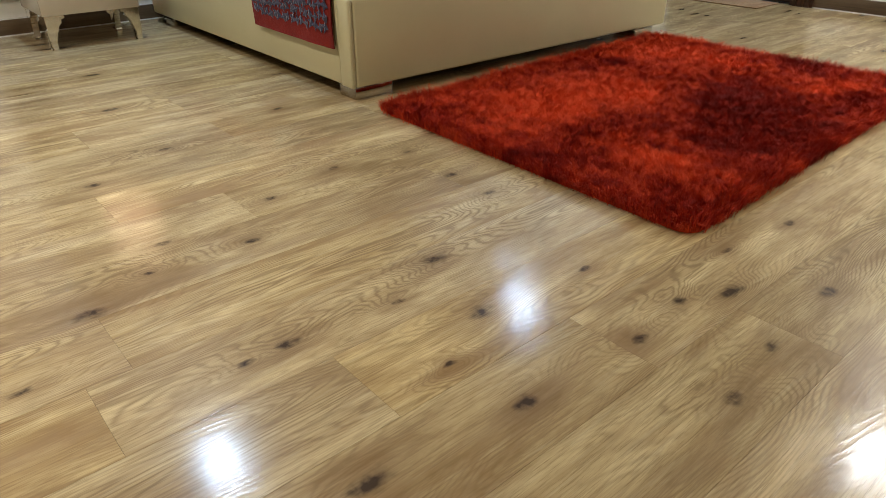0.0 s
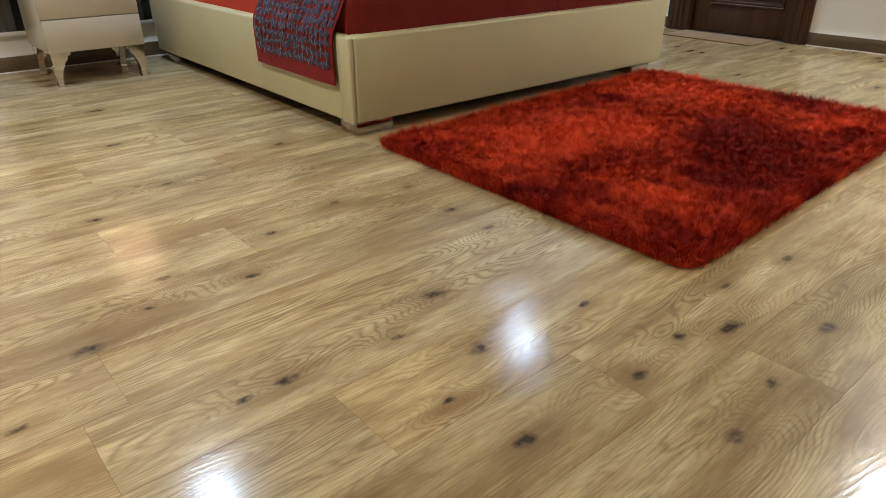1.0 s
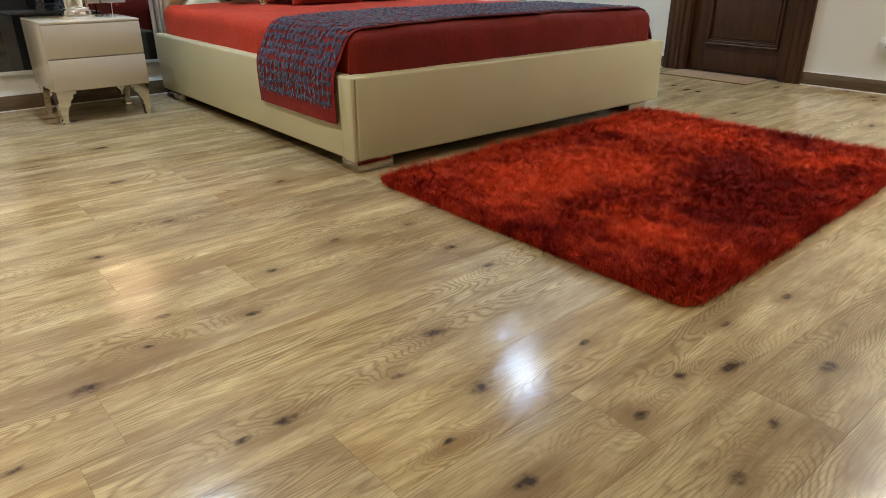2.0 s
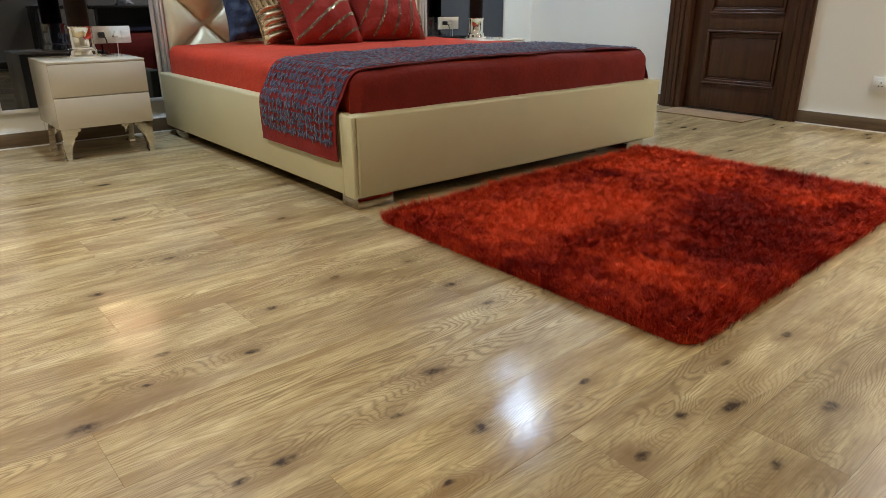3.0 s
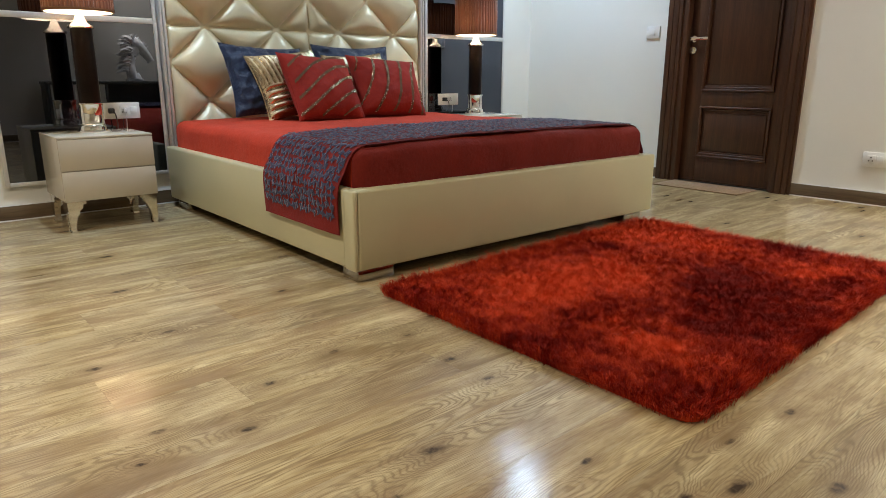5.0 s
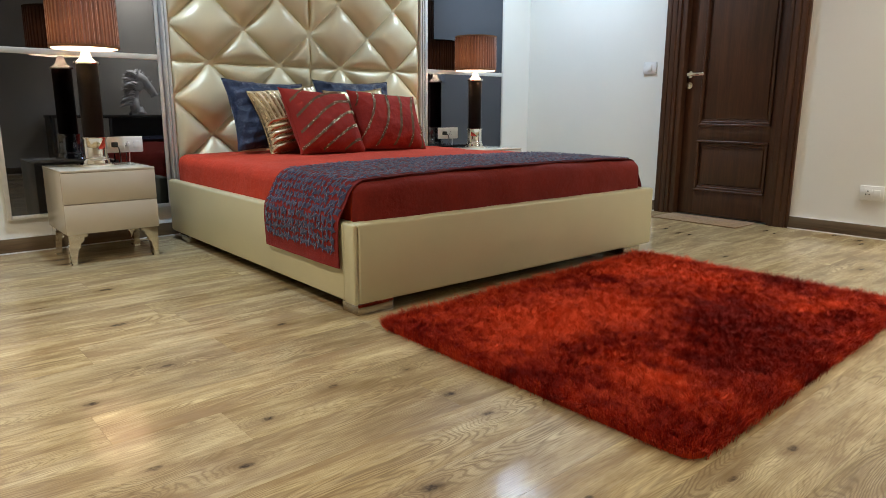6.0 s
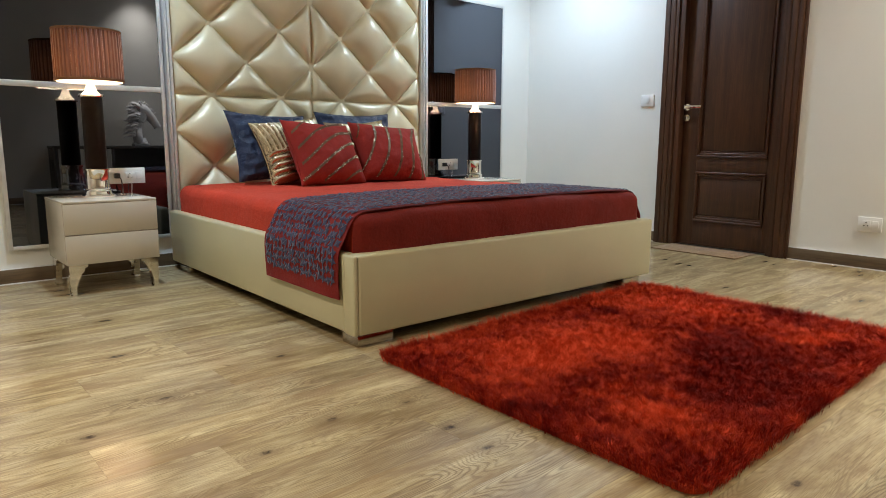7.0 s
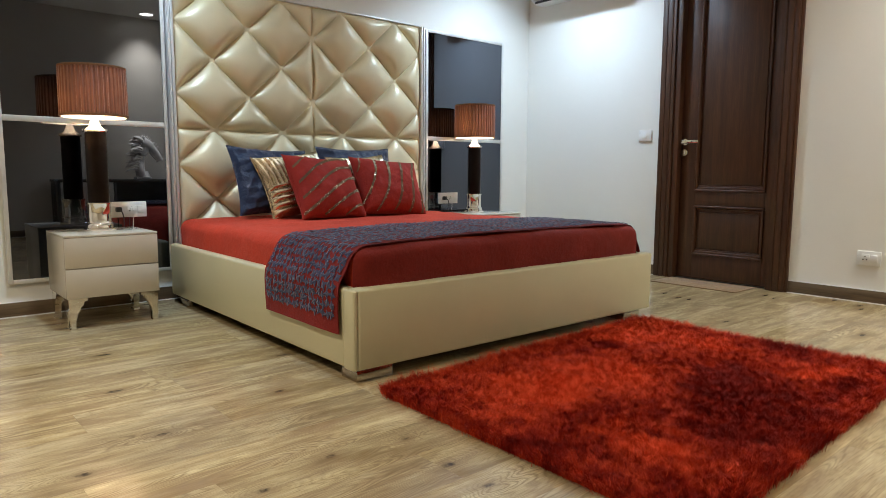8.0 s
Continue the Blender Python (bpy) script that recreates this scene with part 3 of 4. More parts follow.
for x0, x1, y0, y1 in ((0.022, 0.19, 0.018, 0.13), (BW - 0.21, BW - 0.06, 0.03, 0.16), (0.02, 0.16, BL - 0.25, BL - 0.1), (BW - 0.16, BW - 0.02, BL - 0.25, BL - 0.1)):
    part("foot", cube(x0, x1, y0, y1, 0.0, RZ0, bevel=0.003), STEEL, bed, "low polished metal foot")


def mattress():
    """A boxy mattress under a tight red sheet: full edges, gentle creases."""
    x0, x1, y0, y1, z0, z1 = 0.050, BW - 0.050, 0.046, BL - 0.02, 0.30, 0.510
    bm = cube(x0, x1, y0, y1, z0, z1, bevel=0.058, segs=6)
    bmesh.ops.subdivide_edges(bm, edges=[e for e in bm.edges if e.calc_length() > 0.3], cuts=48, use_grid_fill=True)
    bmesh.ops.recalc_face_normals(bm, faces=bm.faces)
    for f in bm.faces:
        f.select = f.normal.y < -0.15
    for v in bm.verts:
        p = v.co
        w = noise.noise(p * 3.1) * 0.007 + noise.noise(p * 9.0) * 0.004
        side = 0.010 * math.sin(p.x * 19 + 3 * noise.noise(p * 2)) * max(0, (0.5 - p.z)) * 3
        if p.z > z1 - 0.05:
            p.z += w + 0.012 * (1 - ((p.x - BW / 2) / (BW / 2)) ** 2)
        p.y += side if p.y < y0 + 0.05 else 0
        p.x += w if p.x < x0 + 0.05 else 0
    return bm


bedding = thing("mattress", BED, "mattress under a brick-red cotton sheet on the bed", "mattress")
sheet = mattress()
# the foot end is split off so its shade can be coloured in
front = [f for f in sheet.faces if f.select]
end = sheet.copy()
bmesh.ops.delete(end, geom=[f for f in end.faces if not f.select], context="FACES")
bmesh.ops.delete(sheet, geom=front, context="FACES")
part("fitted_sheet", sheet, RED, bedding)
part("end_panel", end, RED_SHADED, bedding, "foot end of the red sheet, its shade put into the colour")

# runner laid across the foot of the bed, hanging over both sides
def runner_line():
    pts = [(-0.014, 0.182), (-0.014, 0.27), (-0.010, 0.365), (0.018, 0.42), (0.046, 0.474), (0.088, 0.510), (0.16, 0.519)]
    mid = [(x, 0.519 + 0.012 * (1 - ((x - BW / 2) / (BW / 2)) ** 2)) for x in (0.3, 0.6, 0.981, 1.36, 1.66)]
    pts += mid + [(BW - p[0], p[1]) for p in reversed(pts)]
    return [Vector((p.x, 0, p.y)) for p in spline([(a, b, 0) for a, b in pts], 8)]


RUN_Y0, RUN_Y1 = 0.085, 0.715
line = runner_line()
steps = [0.0]
for a, b in zip(line, line[1:]):
    steps.append(steps[-1] + (b - a).length)


def on_runner(s, y, lift=0.0):
    """The point at arc length s across the bed and y along it, lift off the cloth."""
    s = min(max(s, 0.0), steps[-1] - 1e-6)
    k = int(np.searchsorted(steps, s, side="right")) - 1
    t = (s - steps[k]) / (steps[k + 1] - steps[k])
    p = line[k].lerp(line[k + 1], t)
    d = (line[k + 1] - line[k]).normalized()
    out = Vector((-d.z, 0, d.x))
    y2 = y + 0.006 * math.sin(s * 9)
    # the near edge follows the rounded foot end a little
    w = 0.004 * noise.noise(Vector((s * 6, y * 6, 0))) + 0.002 - 0.004 * max(0.0, 1 - (y - RUN_Y0) / 0.03)
    return Vector((p.x, y2, p.z)) + out * (lift + w)


runner = thing("bed_runner", BED, "red bed runner covered in slate-blue felt cut-outs", "bed runner")
bm = bmesh.new()
NS, NV = 150, 14
for off in (0.0, 0.004):
    rows = [[bm.verts.new(on_runner(steps[-1] * i / NS, RUN_Y0 + (RUN_Y1 - RUN_Y0) * j / NV, off)) for j in range(NV + 1)] for i in range(NS + 1)]
    for i in range(NS):
        for j in range(NV):
            bm.faces.new((rows[i][j], rows[i][j + 1], rows[i + 1][j + 1], rows[i + 1][j]))
part("cloth", bm, RUNNER_RED, runner)
rng = random.Random(5)
bm = bmesh.new()
pitch = 0.0355
border = 0.055
for i in range(int((steps[-1] - 2 * border) / pitch)):
    for j in range(int((RUN_Y1 - RUN_Y0 - 0.02) / pitch)):
        s0 = border + pitch * (i + 0.5) + rng.uniform(-0.006, 0.006)
        v0 = RUN_Y0 + 0.01 + pitch * (j + 0.5) + rng.uniform(-0.006, 0.006)
        a0 = rng.uniform(0, 1.57)
        mid = bm.verts.new(on_runner(s0, v0, 0.009))
        rim = []
        for k in range(8):
            long = k % 2 == 0
            r = (rng.uniform(0.019, 0.027) if long else rng.uniform(0.0105, 0.0145))
            a = a0 + k * math.pi / 4 + rng.uniform(-0.12, 0.12)
            rim.append(bm.verts.new(on_runner(s0 + r * math.cos(a), v0 + r * math.sin(a), rng.uniform(0.005, 0.013) if long else 0.007)))
        for k in range(8):
            bm.faces.new((mid, rim[k], rim[(k + 1) % 8]))
f = part("felt_cutout", bm, SLATE, runner, "slate-blue felt cut-outs", smooth=False)
f["kind"] = "stuff"


# ---- cushions ----
def cushion_mesh(w, h, thick, relief=None, n=36, sag=0.10):
    bm = bmesh.new()
    sides = []
    for s in (1, -1):
        grid = []
        for i in range(n + 1):
            row = []
            for j in range(n + 1):
                u, v = 2 * i / n - 1, 2 * j / n - 1
                x = u * w / 2 * (1 - sag * (1 - v * v) * abs(u))
                z = v * h / 2 * (1 - sag * (1 - u * u) * abs(v))
                d = thick / 2 * max(0.0, (1 - abs(u) ** 2.4) * (1 - abs(v) ** 2.4)) ** 0.5
                d += relief(u, v) * min(1, 8 * (1 - max(abs(u), abs(v)))) if relief else 0
                d += 0.004 * noise.noise(Vector((u * 2.5, v * 2.5, s + w)))
                edge = i in (0, n) or j in (0, n)
                row.append(bm.verts.new((x, -s * (d if not edge else 0.0), z)))
            grid.append(row)
        for i in range(n):
            for j in range(n):
                bm.faces.new((grid[i][j], grid[i + 1][j], grid[i + 1][j + 1], grid[i][j + 1]))
    bmesh.ops.remove_doubles(bm, verts=bm.verts, dist=0.0005)
    return bm


def cushion(name, m, w, h, thick, material, label, relief=None, n=36):
    c = thing(name, m, label, "cushion", "cushions on the bed")
    part("cover", cushion_mesh(w, h, thick, relief, n), material, c)
    pts = []
    for k in range(4):
        a = [(-1, -1), (1, -1), (1, 1), (-1, 1)][k]
        b = [(1, -1), (1, 1), (-1, 1), (-1, -1)][k]
        for i in range(16):
            u, v = a[0] + (b[0] - a[0]) * i / 16, a[1] + (b[1] - a[1]) * i / 16
            pts.append((u * w / 2 * (1 - 0.10 * (1 - v * v)), 0, v * h / 2 * (1 - 0.10 * (1 - u * u))))
    part("piping", tube(pts + pts[:1], 0.003, 6), material, c)
    return c


def surface(w, h, thick, u, v, lift=0.003):
    d = thick / 2 * max(0.0, (1 - abs(u) ** 2.4) * (1 - abs(v) ** 2.4)) ** 0.5
    return Vector((u * w / 2 * (1 - 0.10 * (1 - v * v) * abs(u)), -d - lift - crumple(u, v), v * h / 2 * (1 - 0.10 * (1 - u * u) * abs(v))))


def crumple(u, v):
    """Soft folds that run in from the corners."""
    return 0.012 * noise.noise(Vector((u * 2.4, v * 2.4, 4))) + 0.004 * noise.noise(Vector((u * 9, v * 9, 2)))


def sequined(m, w, h, thick, slope, label, seed):
    c = cushion("cushion", m, w, h, thick, CUSHION_RED, label, crumple, 48)
    rng = random.Random(seed)
    for k in range(6):
        braid, seq = bmesh.new(), bmesh.new()
        o = -1.15 + k * 0.44
        lit = k in (1, 2)
        last = None
        for i in range(64):
            t = -1 + 2 * i / 63
            u = t if slope == 0 else o + 0.30 * t + 0.08 * math.sin(t * 2.2 + k)
            v = o + 0.50 * t + 0.12 * math.sin(t * 2.4 + k * 0.4) if slope == 0 else t
            if abs(u) > 0.975 or abs(v) > 0.975:
                last = None
                continue
            p = surface(w, h, thick, u, v)
            side = Vector((0, 0, 1)) if slope == 0 else Vector((1, 0, 0))
            half = 0.008 + 0.003 * (i % 2)
            a, b = braid.verts.new(p - side * half), braid.verts.new(p + side * half)
            if last:
                braid.faces.new((last[0], a, b, last[1]))
            last = (a, b)
            for q in (-0.007 if i % 2 else 0.007, 0.0):
                if rng.random() < (0.6 if lit else 0.12):
                    s = p + side * (q + rng.uniform(-0.002, 0.002)) + Vector((0, -0.002, 0))
                    r = 0.0034
                    t1 = Vector((1, rng.uniform(-0.5, 0.5), 0)).normalized() * r
                    t2 = Vector((0, rng.uniform(-0.5, 0.5), 1)).normalized() * r
                    seq.faces.new([seq.verts.new(s + t1 * math.cos(g) + t2 * math.sin(g)) for g in (0, 1.05, 2.09, 3.14, 4.19, 5.24)])
        if len(braid.faces):
            part("braid", braid, BRAID, c, "brown braid band")
            part("sequin_row", seq, SEQUIN, c, "row of gold sequins", smooth=False)["kind"] = "stuff"
        else:
            braid.free(), seq.free()
    return c


def pleats(u, v):
    """Gathered bands: upright pleats on one half, flat ones across the other."""
    if v > -0.05:
        return 0.020 * abs(math.sin(u * 23 + 2 * v)) ** 0.7 + 0.004 * math.sin(u * 9)
    return 0.021 * abs(math.sin(v * 16 + 0.8 * u)) ** 0.7


def tucks(u, v):
    return -0.007 * max(0.0, math.cos(u * 10)) ** 24 + 0.016 * noise.noise(Vector((u * 4, v * 5, 7))) + 0.009 * noise.noise(Vector((u * 13, v * 5, 3)))


cushion("cushion", pose(1.945, 3.87, 0.742, -24, 2, 4), 0.56, 0.46, 0.19, BLUE, "navy satin cushion leaning on the tufted headboard", tucks)
cushion("cushion", pose(2.62, 3.93, 0.758, -20, 0, -2), 0.60, 0.46, 0.18, BLUE, "navy satin cushion with stitched tucks, behind the red ones", tucks)
cushion("cushion", pose(2.02, 3.735, 0.722, -26, -6, 5), 0.48, 0.42, 0.17, FOIL, "gold and silver pleated foil cushion", pleats, 120)
cushion("cushion", pose(2.56, 3.80, 0.722, -24, -3, -2), 0.46, 0.42, 0.13, FOIL, "gold pleated cushion half hidden by a red one", pleats, 72)
sequined(pose(2.155, 3.60, 0.702, -30, 3, 9), 0.52, 0.44, 0.21, 0, "red cushion with slanting braid and gold sequins", 3)
sequined(pose(2.665, 3.64, 0.700, -30, 4, -5), 0.52, 0.43, 0.21, 1, "red cushion with upright wavy sequin bands", 8)


# ---- bedside ----
def nightstand(m):
    """Two-drawer stand on scalloped chrome bracket feet."""
    s = thing("nightstand", m, "greige lacquered two-drawer nightstand on chrome bracket feet", "nightstand", "nightstands")
    w, d, z0, z1 = 0.448, 0.42, 0.158, 0.480
    part("carcass", cube(0.0, w, 0.018, d, z0, z1 - 0.012, bevel=0.002), LACQUER, s)
    part("top", cube(-0.001, w + 0.001, 0.0, d, z1 - 0.012, z1, bevel=0.003), LACQUER, s, "glossy pale top")
    zm = (z0 + z1 - 0.012) / 2 - 0.003
    part("drawer_front", cube(0.0, w, 0.0, 0.0165, z0, zm - 0.002, bevel=0.0025), LACQUER, s)
    part("drawer_front", cube(0.0, w, 0.0, 0.0165, zm + 0.002, z1 - 0.0135, bevel=0.0025), LACQUER, s)
    outline = [(0.0, 0.158), (0.088, 0.158), (0.088, 0.143), (0.073, 0.140), (0.070, 0.122), (0.056, 0.110), (0.052, 0.090), (0.040, 0.078), (0.037, 0.055), (0.031, 0.045), (0.030, 0.008), (0.034, 0.0), (0.004, 0.0), (0.008, 0.008), (0.003, 0.07)]
    for ux, x0 in ((1, 0.006), (-1, w - 0.006)):
        for uy, y0 in ((1, 0.008), (-1, d - 0.008)):
            bm = extrude(outline, 0.030, None, lambda u, v, k: (x0 + ux * u, y0 + uy * k, v))
            extrude(outline, 0.030, bm, lambda u, v, k: (x0 + ux * (k + 0.0015), y0 + uy * (u + 0.030), v))
            bmesh.ops.recalc_face_normals(bm, faces=bm.faces)
            part("leg", bm, CHROME, s, "scalloped chrome bracket leg", smooth=False)
    return s


stand = nightstand(pose(0.718, 3.70, 0))
copy_thing(stand, pose(3.60, 3.70, 0))


def table_lamp(m):
    s = thing("table_lamp", m, "lit table lamp, black column, chrome base, brown pleated drum shade", "lamp", "bedside lamps")
    part("base", lathe([(0.0, 0.0), (0.080, 0.0), (0.082, 0.008), (0.078, 0.014), (0.068, 0.016), (0.067, 0.026), (0.066, 0.030), (0.064, 0.036), (0.060, 0.040), (0.0, 0.040)], 48), CHROME, s, "stepped round chrome base")
    part("cup", lathe([(0.0, 0.040), (0.058, 0.040), (0.061, 0.046), (0.057, 0.052), (0.057, 0.140), (0.062, 0.146), (0.062, 0.152), (0.0, 0.152)], 48), CHROME, s, "polished chrome cup")
    part("column", lathe([(0.0, 0.152), (0.051, 0.152), (0.053, 0.16), (0.053, 0.520), (0.051, 0.528), (0.0, 0.528)], 48), BLACK, s, "glossy black column")
    part("cap", lathe([(0.0, 0.528), (0.060, 0.528), (0.063, 0.534), (0.060, 0.542), (0.046, 0.546), (0.030, 0.560), (0.022, 0.584), (0.013, 0.600), (0.012, 0.650), (0.0, 0.650)], 40), CHROME, s, "chrome cone under the shade")
    R, z0, z1, n = 0.163, 0.612, 0.862, 220
    bm = bmesh.new()
    rings = []
    for z, k in ((z0, 1.0), (z0 + 0.1, 0.998), (z1 - 0.06, 0.992), (z1, 0.985)):
        ring = []
        for i in range(n):
            r = R * k + 0.0035 * (1 if i % 5 < 3 else -1)
            ring.append(bm.verts.new((r * math.cos(2 * math.pi * i / n), r * math.sin(2 * math.pi * i / n), z)))
        rings.append(ring)
    for a, b in zip(rings, rings[1:]):
        for i in range(n):
            bm.faces.new((a[i], a[(i + 1) % n], b[(i + 1) % n], b[i]))
    shade = part("shade", bm, SHADE, s, "brown pleated fabric shade", smooth=False)
    for z in (z0, z1):
        k = R if z == z0 else R * 0.985
        part("trim_band", lathe([(k + 0.0035, z - 0.005), (k + 0.0045, z), (k + 0.0035, z + 0.007), (k - 0.004, z + 0.007), (k - 0.005, z - 0.005), (k + 0.0035, z - 0.005)], 64), BRAID, shade, "dark trim band")
    part("diffuser", lathe([(0.014, z0 - 0.008), (R - 0.007, z0 - 0.008), (R - 0.006, z0 + 0.004), (0.014, z0 - 0.004)], 48), LINING, shade, "white diffuser, glowing")
    bm = lathe([(0.0, 0.662), (0.016, 0.664), (0.030, 0.69), (0.034, 0.712), (0.028, 0.736), (0.0, 0.748)], 24)
    part("bulb", bm, BULB, s, "glowing bulb").visible_shadow = False
    for a in (0, 120, 240):
        part("spoke", tube([(0.012 * math.cos(radians(a)), 0.012 * math.sin(radians(a)), z1 - 0.015), (0.160 * math.cos(radians(a)), 0.160 * math.sin(radians(a)), z1 - 0.010)], 0.0015, 5), CHROME, s)
    # unseen disc, added to keep the strong bulb off the ceiling
    part("top_cover", lathe([(0.0, z1 - 0.004), (R * 0.985 - 0.004, z1 - 0.004), (R * 0.985 - 0.004, z1 - 0.001), (0.0, z1 - 0.001)], 48), WHITE_PLASTIC, shade, "unseen white disc added to block upward light")
    part("rod", lathe([(0.0, 0.745), (0.004, 0.745), (0.004, z1), (0.0, z1)], 8), CHROME, s)
    return s


LAMPS = ((0.946, 3.945, 0.480), (3.79, 3.985, 0.480))
first = table_lamp(pose(*LAMPS[0]))
copy_thing(first, pose(*LAMPS[1]))
for x, y, z in LAMPS:
    lamp("bulb_glow", "POINT", pose(x, y, z + 0.705), 100.0, BULB_TINT, 0.03)


def wall_socket(name, m, w, h, label, outlets, plug=False):
    """A plate facing -y: outlet modules with pin holes, a rocker, perhaps a plug on a lead."""
    s = thing(name, m, label, "socket" if outlets else "switch", "sockets" if outlets else "")
    part("plate", cube(-w / 2, w / 2, -0.010, 0.0, -h / 2, h / 2, bevel=0.003), WHITE_PLASTIC, s)
    for x in outlets:
        o = part("outlet", cube(x - 0.024, x + 0.024, -0.0125, -0.0095, -0.026, 0.026, bevel=0.001), WHITE_PLASTIC, s)
        for px, pz in ((0, 0.012), (-0.010, -0.008), (0.010, -0.008)):
            bm = lathe([(0.0, 0.0), (0.0042, 0.0), (0.0042, 0.002), (0.0, 0.002)], 10)
            bmesh.ops.transform(bm, matrix=pose(x + px, -0.0122, pz, 90, 0, 0), verts=bm.verts)
            part("pin_hole", bm, DARK_PLASTIC, o)
    rx = (max(outlets) + 0.052) if outlets else 0.0
    part("rocker", cube(rx - 0.018, rx + 0.018, -0.0135, -0.0095, -0.022, 0.022, bevel=0.0015), WHITE_PLASTIC, s)
    if plug:
        x = outlets[0]
        p = part("plug", cube(x - 0.016, x + 0.016, -0.045, -0.0122, -0.014, 0.016, bevel=0.006), DARK_PLASTIC, s, "black plug with a lead")
        part("lead", tube(spline([(x, -0.045, -0.004), (x + 0.012, -0.062, -0.02), (x + 0.018, -0.06, -0.09), (x + 0.004, -0.08, -0.127), (x - 0.05, -0.13, -0.131), (x - 0.085, -0.19, -0.131)], 8), 0.0035, 6), DARK_PLASTIC, p)
        x = outlets[1]
        part("adaptor", cube(x - 0.009, x + 0.009, -0.030, -0.0122, -0.010, 0.012, bevel=0.003), WHITE_PLASTIC, s, "small white plug")
        part("lead", tube(spline([(x, -0.030, -0.006), (x + 0.002, -0.034, -0.05), (x - 0.002, -0.036, -0.100)], 6), 0.002, 6), WHITE_PLASTIC, s, "thin white lead")
    return s


FACE = Y1 - 0.017
wall_socket("wall_socket", pose(1.168, FACE, 0.575), 0.215, 0.092, "white double wall socket with a black plug, on mirror glass", (-0.055, 0.02), True)
wall_socket("wall_socket", pose(3.715, FACE, 0.590), 0.215, 0.092, "white double wall socket with a black plug, on mirror glass", (-0.055, 0.02), True)
wall_socket("wall_socket", pose(X1, 1.366, 0.282, 0, 0, -90), 0.134, 0.09, "white wall socket with a rocker switch", (-0.02,))
wall_socket("light_switch", pose(X1, 2.988, 1.104, 0, 0, -90), 0.115, 0.088, "white light switch plate beside the door", ())

# ---- floor things ----
mat = obj("door_mat", cube(4.39, 4.70, 2.05, 2.69, 0.001, 0.008, bevel=0.003), MAT_JUTE)
tagged(mat, "thin tan woven mat in front of the door", "mat")

RUG = pose(2.243, 1.320, 0, 0, 0, 1.8)
RW, RD, SKEW = 1.815, 1.27, 0.05   # SKEW shears it to fit the camera's view
rug = thing("rug", RUG, "deep red shaggy rug on the oak floor", "rug")
bm = bmesh.new()
outline = []
for cx, cy, a0 in ((1, 1, 0), (-1, 1, 90), (-1, -1, 180), (1, -1, 270)):
    for k in range(6):
        a = radians(a0 + 18 * k)
        outline.append((cx * (RW / 2 - 0.06) + 0.05 * math.cos(a), cy * (RD / 2 - 0.06) + 0.05 * math.sin(a)))
extrude(outline, 0.010, bm, lambda u, v, k: (u + SKEW * v, v, k + 0.001))
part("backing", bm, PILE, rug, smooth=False)


